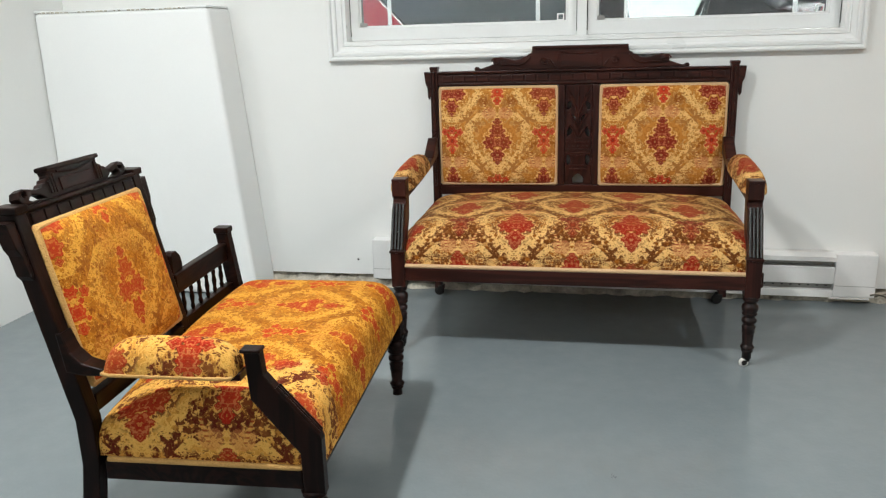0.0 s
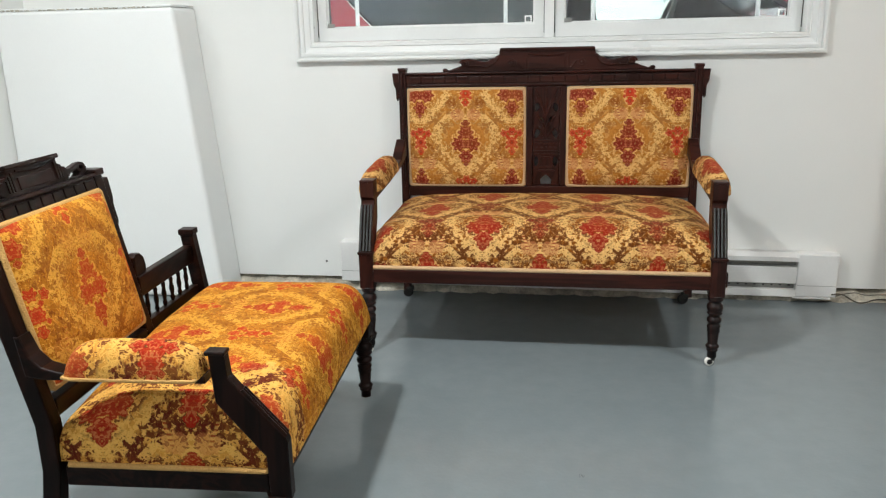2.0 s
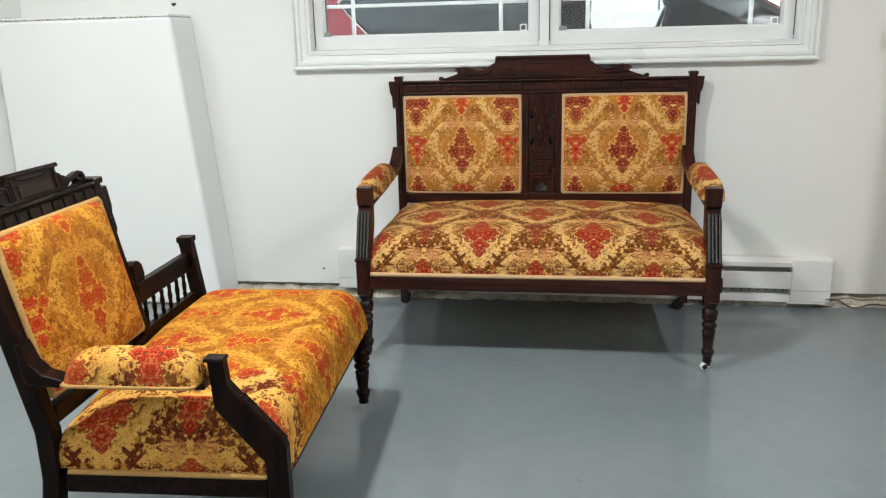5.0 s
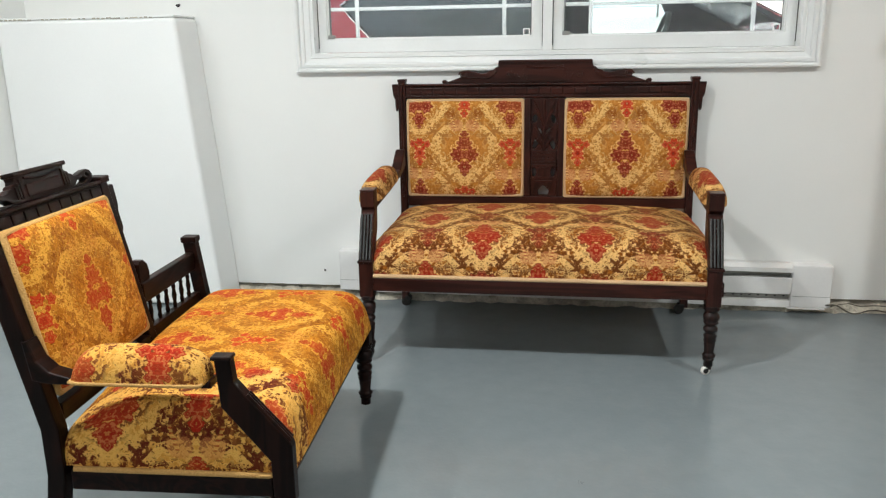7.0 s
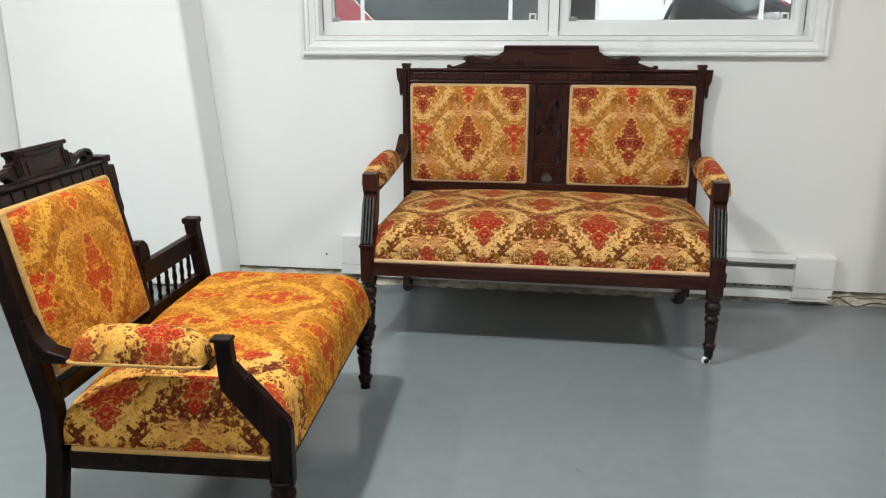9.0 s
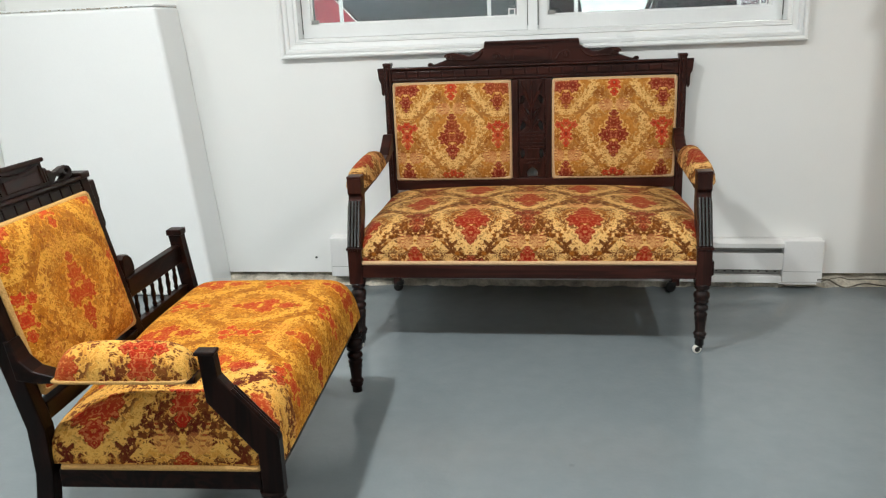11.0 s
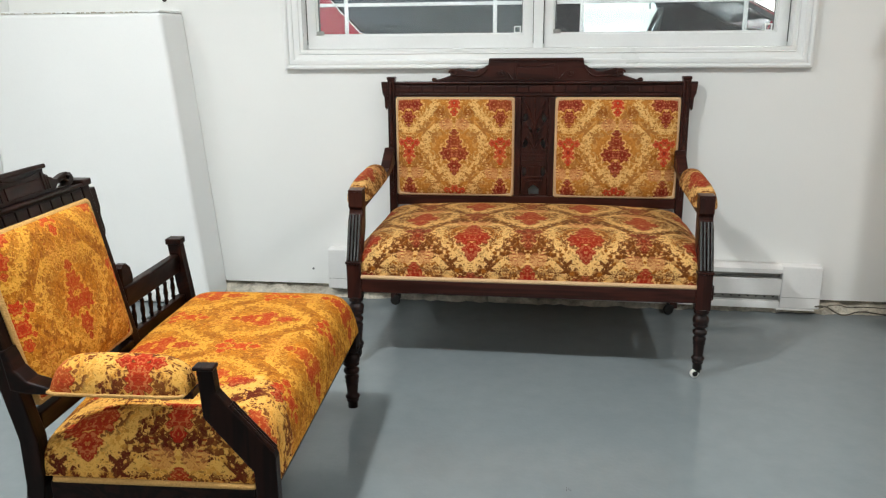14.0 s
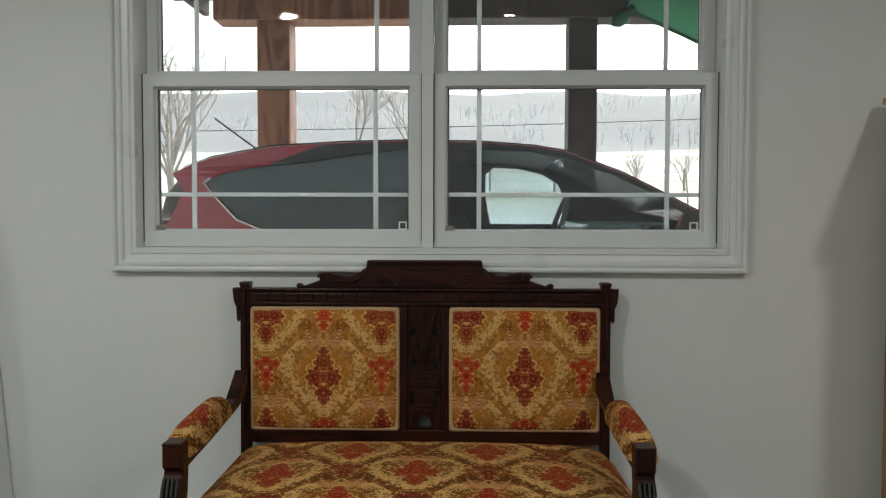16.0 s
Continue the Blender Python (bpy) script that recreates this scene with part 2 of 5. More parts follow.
MAHOGANY = wood("dark_mahogany", (0.019, 0.0060, 0.0042), (0.046, 0.0126, 0.0082), 0.33, 0, 9, 120, 0.0005, 0.22)
MAHOGANY_V = wood("dark_mahogany_upright", (0.018, 0.0056, 0.0039), (0.040, 0.0110, 0.0072), 0.33, 2, 9, 120, 0.0005, 0.22)
WALNUT_V = wood("dark_walnut_upright", (0.0045, 0.0016, 0.0010), (0.014, 0.0042, 0.0025), 0.38, 2, 9, 120, 0.0005, 0.12)
WALNUT = wood("dark_walnut", (0.0042, 0.0016, 0.0010), (0.015, 0.0046, 0.0027), 0.38, 1, 9, 120, 0.0005, 0.12)
DARK_LEG = wood("dark_turned_wood", (0.006, 0.0026, 0.0019), (0.026, 0.0085, 0.006), 0.32, 2, 9, 120, 0.0004, 0.3)
EBONY = wood("black_stained_wood", (0.004, 0.0028, 0.0025), (0.016, 0.012, 0.0105), 0.24, 2, 9, 120, 0.0002, 0.9)
OAK = wood("oak_plywood", (0.36, 0.17, 0.045), (0.58, 0.33, 0.12), 0.35, 2, 3.2, 60, 0.0004)
GIMP, gb = start("tan_braid")
gp = noisy(spot(), 320, 1)
finish(gb, mix(gp, (0.42, 0.24, 0.11), (0.76, 0.52, 0.29)), 0.85, gp, 0.003)
GOLD_GIMP, ggb = start("golden_braid")
ggp = noisy(spot(), 320, 1)
finish(ggb, mix(ggp, (0.33, 0.16, 0.035), (0.64, 0.38, 0.12)), 0.85, ggp, 0.003)
# one velvet: each colour set has its part's pile shading put in
SETTEE_CLOTH = damask("settee_damask_pile_shade", (0.92, 0.58, 0.21), (0.58, 0.235, 0.038), (0.36, 0.125, 0.012), (0.28, 0.078, 0.007), (0.56, 0.026, 0.008), (0.21, 0.011, 0.008), (0.58, 0.18, 0.08), 0.35, 0.1, 0.5, 1.15, -0.16, 1.0, 0.6, 0.55)
SEAT_CLOTH = damask("settee_seat_pile_shade", (0.88, 0.53, 0.185), (0.37, 0.120, 0.012), (0.20, 0.055, 0.003), (0.11, 0.023, 0.002), (0.14, 0.007, 0.004), (0.29, 0.009, 0.004), (0.50, 0.15, 0.055), 0.5, 0.6, 0.6, 1.3, -0.4, 1.0, 0.4, 0.55)
CHAISE_CLOTH = damask("golden_damask_pile_shade", (0.82, 0.41, 0.055), (0.58, 0.212, 0.013), (0.42, 0.138, 0.007), (0.24, 0.055, 0.003), (0.52, 0.028, 0.006), (0.42, 0.025, 0.006), (0.56, 0.16, 0.03), 0.25, 0.15, 0.85, 0.98, -0.32, 1.6, 0.1, 0.25)
ARM_CLOTH = damask("crisp_damask_pile_shade", (0.84, 0.46, 0.10), (0.70, 0.33, 0.055), (0.50, 0.18, 0.02), (0.10, 0.004, 0.002), (0.40, 0.009, 0.003), (0.33, 0.008, 0.003), (0.60, 0.18, 0.055), 0.5, 0.85, 0.3, 1.35, -0.35, 1.0, 0.08, 0.45)

FLOOR, fb = start("grey_floor_paint")
fp = spot()
f1, f2, f3 = noisy(fp, 1.1, 4), noisy(fp, 14, 5, 0.6), noisy(fp, 90, 3)
chips = step(noisy(fp, 9, 6, 0.7), 0.74, 0.78)
fcol = mix(step(f1 * 0.6 + f2 * 0.4, 0.3, 0.7), (0.166, 0.193, 0.201), (0.199, 0.226, 0.232))
fcol = mix(chips * 0.5, fcol, (0.33, 0.32, 0.3))
finish(fb, fcol, 0.2 + (f2 - 0.5) * 0.16, f1 * 0.7 + f3 * 0.3, 0.0015)

GLASS, glb = start("window_glass")
glb.inputs["Transmission Weight"].default_value = 1.0
glb.inputs["IOR"].default_value = 1.4
finish(glb, (0.97, 0.985, 0.98), 0.0)
# pale translucent veil put in for the glare on the panes
glare_veil = Ex.tree.nodes.new("ShaderNodeBsdfTranslucent")
glare_veil.inputs[0].default_value = (0.9, 0.94, 0.95, 1)
veiled_glass = Ex.tree.nodes.new("ShaderNodeMixShader")
Ex.tree.links.new((noisy(spot(), 7, 4, 0.6) * 0.024 + 0.008).s, veiled_glass.inputs[0])
Ex.tree.links.new(glb.outputs[0], veiled_glass.inputs[1])
Ex.tree.links.new(glare_veil.outputs[0], veiled_glass.inputs[2])
Ex.tree.links.new(veiled_glass.outputs[0], Ex.tree.nodes["Material Output"].inputs[0])

# ---------------------------------------------------------------- mesh helpers


def part(name, data, material, parent=None, label="", smooth=False):
    """Links a bmesh or mesh as one mesh object under a thing or a part."""
    if isinstance(data, bmesh.types.BMesh):
        me = bpy.data.meshes.new(name)
        data.to_mesh(me)
        data.free()
    else:
        me = data
        me.name = name
    me.materials.clear()
    me.materials.append(material)
    for f in me.polygons:
        f.use_smooth = smooth
    ob = new(name, me)
    ob.parent = parent
    if label:
        ob["label"] = label
    return ob


def thing(name, m, label, category, group=""):
    ob = new(name)
    ob.empty_display_size = 0.1
    ob.matrix_basis = m
    return tagged(ob, label, category, group)


def box(x0, x1, y0, y1, z0, z1, bevel=0.0, bm=None, segs=2):
    own = bmesh.new()
    bmesh.ops.create_cube(own, size=1)
    for v in own.verts:
        v.co = Vector(((x0 + x1) / 2 + v.co.x * (x1 - x0), (y0 + y1) / 2 + v.co.y * (y1 - y0), (z0 + z1) / 2 + v.co.z * (z1 - z0)))
    if bevel:
        bmesh.ops.bevel(own, geom=own.edges[:], offset=bevel, segments=segs, affect="EDGES", profile=0.5)
    if bm is None:
        return own
    me = bpy.data.meshes.new("tmp")
    own.to_mesh(me)
    own.free()
    bm.from_mesh(me)
    bpy.data.meshes.remove(me)
    return bm


def lathe(profile, segs=20, m=None):
    bm = bmesh.new()
    rings = []
    for r, z in profile:
        rings.append([bm.verts.new((r * math.cos(2 * math.pi * i / segs), r * math.sin(2 * math.pi * i / segs), z)) for i in range(segs)])
    for a, b in zip(rings, rings[1:]):
        for i in range(segs):
            bm.faces.new((a[i], a[(i + 1) % segs], b[(i + 1) % segs], b[i]))
    bm.faces.new(rings[0][::-1])
    bm.faces.new(rings[-1])
    bmesh.ops.recalc_face_normals(bm, faces=bm.faces[:])
    if m is not None:
        bm.transform(m)
    return bm


def curve_mesh(cu):
    ob = bpy.data.objects.new("tmp", cu)
    scene.collection.objects.link(ob)
    me = bpy.data.meshes.new_from_object(ob.evaluated_get(bpy.context.evaluated_depsgraph_get()))
    bpy.data.objects.remove(ob)
    bpy.data.curves.remove(cu)
    return me


def plate(loops, depth, bevel=0.0, m=None):
    """A plate with holes: closed outlines in x, y, drawn out along z by depth about 0."""
    cu = bpy.data.curves.new("tmp", "CURVE")
    cu.dimensions, cu.fill_mode = "2D", "BOTH"
    cu.extrude, cu.bevel_depth, cu.bevel_resolution = max(depth / 2 - bevel, 0.0002), bevel, 1
    cu.offset = -bevel
    for pts in loops:
        sp = cu.splines.new("POLY")
        sp.points.add(len(pts) - 1)
        for q, (x, y) in zip(sp.points, pts):
            q.co = (x, y, 0, 1)
        sp.use_cyclic_u = True
    me = curve_mesh(cu)
    if m is not None:
        me.transform(m)
    return me


def tube(points, radius, closed=False, res=3, smooth=False):
    cu = bpy.data.curves.new("tmp", "CURVE")
    cu.dimensions, cu.bevel_depth, cu.bevel_resolution = "3D", radius, res
    cu.use_fill_caps = True
    sp = cu.splines.new("NURBS" if smooth else "POLY")
    sp.points.add(len(points) - 1)
    for q, c in zip(sp.points, points):
        q.co = (*c, 1)
    sp.use_cyclic_u = closed
    if smooth:
        sp.use_endpoint_u, sp.order_u = True, 3
    return curve_mesh(cu)


UP = Matrix(((1, 0, 0, 0), (0, 0, -1, 0), (0, 1, 0, 0), (0, 0, 0, 1)))      # plate x, y -> x, z, facing -y
SIDE = Matrix(((0, 0, 1, 0), (1, 0, 0, 0), (0, 1, 0, 0), (0, 0, 0, 1)))     # plate x, y -> y, z, facing x


def cushion(w, d, h, nx=3.0, ny=4.0, cols=56, rows=44, round_x=0.45, round_y=0.4, sag=None, pinch=0.0):
    """A stuffed top over w by d, h high, its skirt at z = 0; UV in metres from the middle of the front's skirt."""
    a = [math.sin(math.pi / 2 * (2 * i / cols - 1)) for i in range(cols + 1)]
    b = [math.sin(math.pi / 2 * (2 * j / rows - 1)) for j in range(rows + 1)]

    def top(s, t):
        z = h * max(0, 1 - abs(s) ** nx) ** round_x * max(0, 1 - abs(t) ** ny) ** round_y
        return z + (sag(s, t) if sag else 0)
    lu, lv = [0.0], [0.0]
    for i in range(cols):
        lu.append(lu[-1] + math.hypot((a[i + 1] - a[i]) * w / 2, top(a[i + 1], 0) - top(a[i], 0)))
    for j in range(rows):
        lv.append(lv[-1] + math.hypot((b[j + 1] - b[j]) * d / 2, top(0, b[j + 1]) - top(0, b[j])))
    bm = bmesh.new()
    uv = bm.loops.layers.uv.new("UVMap")
    grid = [[bm.verts.new((s * w / 2 * (1 - pinch * abs(t) ** 8), t * d / 2, top(s, t))) for s in a] for t in b]
    for j in range(rows):
        for i in range(cols):
            f = bm.faces.new((grid[j][i], grid[j][i + 1], grid[j + 1][i + 1], grid[j + 1][i]))
            for lp, (ii, jj) in zip(f.loops, ((i, j), (i + 1, j), (i + 1, j + 1), (i, j + 1))):
                lp[uv].uv = (lu[ii] - lu[-1] / 2, lv[jj])
    return bm


def shift_uv(bm, du, dv, swap=False):
    uv = bm.loops.layers.uv.active
    for f in bm.faces:
        for lp in f.loops:
            q = lp[uv].uv
            lp[uv].uv = (q.y + du, q.x + dv) if swap else (q.x + du, q.y + dv)
    return bm


# ---------------------------------------------------------------- the room
NORTH, LEFT, RIGHT, SOUTH, HIGH = 3.235, -2.04, 3.4, -3.6, 2.42
WX0, WX1, WZ0, WZ1 = -0.757, 1.178, 1.045, 2.16     # window opening


def structure(name, data, material, label="", category="", smooth=False):
    return tagged(part(name, data, material, None, label, smooth), "", category, "", "structure")


floor = structure("floor", box(LEFT - 0.1, RIGHT + 0.1, SOUTH - 0.1, NORTH + 0.2, -0.12, 0.0), FLOOR, "glossy grey-blue painted concrete floor", "floor")
structure("wall_north", plate([[(LEFT - 0.1, 0.05), (RIGHT + 0.1, 0.05), (RIGHT + 0.1, HIGH), (LEFT - 0.1, HIGH)],
                               [(WX0, WZ0), (WX1, WZ0), (WX1, WZ1), (WX0, WZ1)]], 0.2, 0, Matrix.Translation((0, NORTH + 0.1, 0)) @ UP),
          WALL, "white painted plaster wall round the window", "wall")
structure("wall_west", box(LEFT - 0.15, LEFT, SOUTH, NORTH - 0.002, 0, HIGH), WALL, "white painted side wall", "wall")
structure("wall_east", box(RIGHT, RIGHT + 0.15, SOUTH, NORTH - 0.002, 0, HIGH), WALL, "white painted side wall", "wall")
structure("wall_south", box(LEFT - 0.1, RIGHT + 0.1, SOUTH - 0.15, SOUTH - 0.002, 0, HIGH), WALL, "white painted rear wall", "wall")
structure("ceiling", box(LEFT - 0.1, RIGHT + 0.1, SOUTH - 0.1, NORTH + 0.2, HIGH + 0.002, HIGH + 0.12), CEIL, "plain white ceiling", "ceiling")
# low boxed-out part of the wall
boxing = box(LEFT + 0.002, -1.256, 3.03, NORTH - 0.002, 0.004, 1.206, 0.016, None, 4)
for v in boxing.verts:
    if v.co.x > -1.35:                        # its end slopes out towards the floor
        v.co.x += 0.1 * (1.206 - v.co.z) / 1.2
structure("wall_boxing", boxing, PANEL, "waist-high white boxed-out lower wall", "wall")
structure("boxing_cap", box(LEFT + 0.004, -1.262, 3.036, NORTH - 0.004, 1.207, 1.216, 0.002), TRIM, "narrow white ledge on the boxed wall", "ledge")
crack = bmesh.new()
crk = random.Random(12)
for i in range(34):
    kx = LEFT + 0.02 + i * 0.0205
    if crk.random() < 0.75:
        box(kx, kx + crk.uniform(0.008, 0.02), 3.0345, 3.037, 1.2055 + crk.uniform(-0.001, 0.001), 1.2085 + crk.uniform(0, 0.003), 0, crack)
tagged(part("ledge_crack", crack, CONCRETE), "ragged dusty crack along the ledge of the boxed wall", "crack", kind="stuff")
# ragged concrete at the wall's foot
rng = random.Random(4)


def ragged(x0, x1, y0, y1, h, n):
    bm = bmesh.new()
    prev = None
    for i in range(n + 1):
        x = x0 + (x1 - x0) * i / n
        dy, dz = rng.uniform(-0.012, 0.012), rng.uniform(-0.014, 0.012)
        ring = [bm.verts.new(c) for c in ((x, y0 + dy - 0.006, 0.001), (x, y0 + dy + 0.006, h * 0.55 + dz), (x, y1, h + dz * 0.5), (x, y1, 0.001))]
        if prev:
            for k in range(4):
                bm.faces.new((prev[k], prev[(k + 1) % 4], ring[(k + 1) % 4], ring[k]))
        else:
            bm.faces.new(ring[::-1])
        prev = ring
    bm.faces.new(prev)
    bmesh.ops.recalc_face_normals(bm, faces=bm.faces[:])
    return bm


structure("wall_footing", ragged(-1.25, RIGHT, NORTH - 0.03, NORTH + 0.05, 0.042, 150), CONCRETE, "rough bare concrete strip under the wall", "footing")

# ---------------------------------------------------------------- window
win = tagged(thing("window_1", pose(0, 0, 0), "white double-hung twin window with grilles and moulded casing", "window"), kind="structure")
CO = 0.066                                                       # casing width
profile = [(0, 0), (0, 0.010), (0.005, 0.015), (0.009, 0.010), (0.027, 0.013), (0.029, 0.021), (0.034, 0.024), (0.044, 0.022), (0.046, 0.017), (0.050, 0.029), (0.056, 0.032), (0.063, 0.030), (CO, 0.024), (CO, 0)]


def casing(name, p0, p1, out, along):
    """One mitred casing length from p0 to p1 at the opening, growing outwards."""
    bm = bmesh.new()
    rows = []
    for p, sgn in ((p0, -1), (p1, 1)):
        rows.append([bm.verts.new((p[0] + out[0] * o + along[0] * sgn * o, NORTH - 0.0005 - q, p[1] + out[1] * o + along[1] * sgn * o)) for o, q in profile])
    k = len(profile)
    for i in range(k):
        bm.faces.new((rows[0][i], rows[0][(i + 1) % k], rows[1][(i + 1) % k], rows[1][i]))
    bm.faces.new(rows[0]), bm.faces.new(rows[1][::-1])
    bmesh.ops.recalc_face_normals(bm, faces=bm.faces[:])
    part(name, bm, TRIM, win)


casing("casing_bottom", (WX0, WZ0), (WX1, WZ0), (0, -1), (1, 0))
casing("casing_top", (WX0, WZ1), (WX1, WZ1), (0, 1), (1, 0))
casing("casing_side", (WX0, WZ0), (WX0, WZ1), (-1, 0), (0, 1))
casing("casing_side", (WX1, WZ0), (WX1, WZ1), (1, 0), (0, 1))
for nm, b in (("jamb", (WX0, WX0 + 0.012, NORTH - 0.012, NORTH + 0.19, WZ0 + 0.012, WZ1)), ("jamb", (WX1 - 0.012, WX1, NORTH - 0.012, NORTH + 0.19, WZ0 + 0.012, WZ1)),
              ("window_sill", (WX0, WX1, NORTH - 0.012, NORTH + 0.19, WZ0, WZ0 + 0.012)), ("head_jamb", (WX0 + 0.012, WX1 - 0.012, NORTH - 0.012, NORTH + 0.19, WZ1 - 0.012, WZ1)),
              ("mullion", (0.192, 0.23, NORTH + 0.03, NORTH + 0.19, WZ0 + 0.012, WZ1 - 0.012))):
    part(nm, box(*b, 0.002), TRIM, win)
SY = 3.285                                                        # inner sash face


def sash(x0, x1, z0, z1, y, gx0, gx1, gz0, gz1, bars_x, bars_z, name):
    fr = plate([[(x0, z0), (x1, z0), (x1, z1), (x0, z1)], [(gx0, gz0), (gx1, gz0), (gx1, gz1), (gx0, gz1)]], 0.034, 0.003, Matrix.Translation((0, y + 0.017, 0)) @ UP)
    s = part(name, fr, VINYL, win)
    part("glazing_bead", plate([[(gx0 - 0.004, gz0 - 0.004), (gx1 + 0.004, gz0 - 0.004), (gx1 + 0.004, gz1 + 0.004), (gx0 - 0.004, gz1 + 0.004)],
                                [(gx0 + 0.006, gz0 + 0.006), (gx1 - 0.006, gz0 + 0.006), (gx1 - 0.006, gz1 - 0.006), (gx0 + 0.006, gz1 - 0.006)]], 0.012, 0.002,
                               Matrix.Translation((0, y + 0.022, 0)) @ UP), VINYL, s)
    pane = part("pane", box(gx0 - 0.002, gx1 + 0.002, y + 0.0225, y + 0.0265, gz0 - 0.002, gz1 + 0.002), GLASS, s)
    pane.visible_shadow = False
    gw = 0.006 if name == "lower_sash" else 0.003
    part("glass_edge", plate([[(gx0 - 0.001, gz0 - 0.001), (gx1 + 0.001, gz0 - 0.001), (gx1 + 0.001, gz1 + 0.001), (gx0 - 0.001, gz1 + 0.001)],
                          [(gx0 + 0.006 + gw, gz0 + 0.0065), (gx1 - 0.0065 - gw * 0.4, gz0 + 0.0065), (gx1 - 0.0065 - gw * 0.4, gz1 - 0.006 - gw * 0.4), (gx0 + 0.006 + gw, gz1 - 0.006 - gw * 0.4)]], 0.003, 0,
                         Matrix.Translation((0, y + 0.030, 0)) @ UP), GLASS_EDGE, s, "dark grey strip round the edge of the glass")
    for bx in bars_x:
        part("muntin", box(bx - 0.008, bx + 0.008, y + 0.033, y + 0.041, gz0, gz1, 0.002), MUNTIN, s)
    for bz in bars_z:
        part("muntin", box(gx0, gx1, y + 0.034, y + 0.042, bz - 0.007, bz + 0.007, 0.002), MUNTIN, s)
    return s


for x0, x1, g0, g1, b0, b1 in ((WX0 + 0.013, 0.191, -0.706, 0.152, -0.583, 0.034), (0.231, WX1 - 0.013, 0.27, 1.122, 0.382, 1.009)):
    lo = sash(x0, x1, WZ0 + 0.013, 1.634, SY, g0, g1, 1.112, 1.592, (b0, b1), (1.234,), "lower_sash")
    sash(x0, x1, 1.60, WZ1 - 0.013, SY + 0.04, g0, g1, 1.648, 2.10, (b0, b1), (1.98,), "upper_sash")
    part("tilt_latch", box(g0 - 0.002, g0 + 0.03, SY + 0.010, SY + 0.02, 1.114, 1.13, 0.002), SLOT, lo, "small grey tilt latch")
    tag_me = plate([[(g1 - 0.04, 1.116), (g1 - 0.012, 1.116), (g1 - 0.012, 1.144), (g1 - 0.04, 1.144)], [(g1 - 0.035, 1.121), (g1 - 0.017, 1.121), (g1 - 0.017, 1.139), (g1 - 0.035, 1.139)]],
                   0.001, 0, Matrix.Translation((0, SY + 0.0215, 0)) @ UP)
    part("glass_sticker", tag_me, VINYL, lo, "small square sticker outline on the glass")
    for wx in (x0 - 0.0008, x1 - 0.0022):
        part("weatherstrip", box(wx, wx + 0.003, SY - 0.0012, SY + 0.02, WZ0 + 0.03, 1.634), GAP, lo)

# ---------------------------------------------------------------- baseboard heater
HX0, HX1 = -0.672, 1.361
heat = thing("baseboard_heater", pose(HX0, NORTH - 0.001, 0.045, 0, 0.6, 0), "white enamelled electric baseboard heater along the wall", "heater")
HL, HH, HD = HX1 - HX0, 0.178, 0.06
CAP = 0.155
part("back_plate", box(0.004, HL - 0.004, -0.012, 0, 0, HH, 0.002), ENAMEL, heat)
part("top_cover", plate([[(0.0, HH), (-HD + 0.018, HH), (-HD, HH - 0.012), (-HD, HH - 0.03), (-HD + 0.004, HH - 0.03), (-HD + 0.004, HH - 0.014), (-HD + 0.02, HH - 0.004), (0, HH - 0.004)]],
                        HL - 0.01, 0, Matrix.Translation((HL / 2, 0, 0)) @ SIDE), ENAMEL, heat)
part("front_panel", box(CAP, HL - CAP, -HD + 0.001, -HD + 0.006, 0.056, 0.126, 0.002), ENAMEL, heat)
part("bottom_lip", box(CAP, HL - CAP, -HD + 0.002, -0.014, 0.0, 0.03, 0.002), ENAMEL, heat)
part("upper_fin_strip", box(CAP, HL - CAP, -HD + 0.028, -HD + 0.032, 0.126, 0.168), SLOT, heat, "perforated grey grille strip")
part("lower_fin_strip", box(CAP, HL - CAP, -HD + 0.028, -HD + 0.032, 0.03, 0.056), SLOT, heat, "perforated grey grille strip")
holes = bmesh.new()
for i in range(52):
    hx = CAP + 0.02 + i * (HL - 2 * CAP - 0.04) / 51
    for hz in (0.147, 0.043):
        box(hx - 0.004, hx + 0.004, -HD + 0.0265, -HD + 0.0275, hz - 0.0025, hz + 0.0025, 0, holes)
tagged(part("slots", holes, GAP, heat), kind="stuff")
for x0, x1 in ((0, CAP), (HL - CAP, HL)):
    c = part("end_cap", box(x0, x1, -HD - 0.002, -0.001, 0.004, HH + 0.002, 0.005), ENAMEL, heat)
    part("cap_seam", box(x0 + 0.004, x1 - 0.004, -HD - 0.0028, -HD - 0.0018, 0.05, 0.0515), SLOT, c)
part("cap_lip", box(HL - CAP - 0.01, HL - 0.02, -HD - 0.006, -0.02, -0.003, 0.0035, 0.001), ENAMEL, heat)

# ---------------------------------------------------------------- settee
SET_X, SET_Y = 0.206, 2.485
settee = thing("settee", pose(SET_X, SET_Y, 0), "carved dark mahogany settee in gold and red floral damask velvet", "settee")


def gimp(w, h, y, z):
    c = 0.004
    return [(-w / 2 + c, y, z - h / 2), (w / 2 - c, y, z - h / 2), (w / 2, y, z - h / 2 + c), (w / 2, y, z + h / 2 - c), (w / 2 - c, y, z + h / 2), (-w / 2 + c, y, z + h / 2), (-w / 2, y, z + h / 2 - c), (-w / 2, y, z - h / 2 + c)]


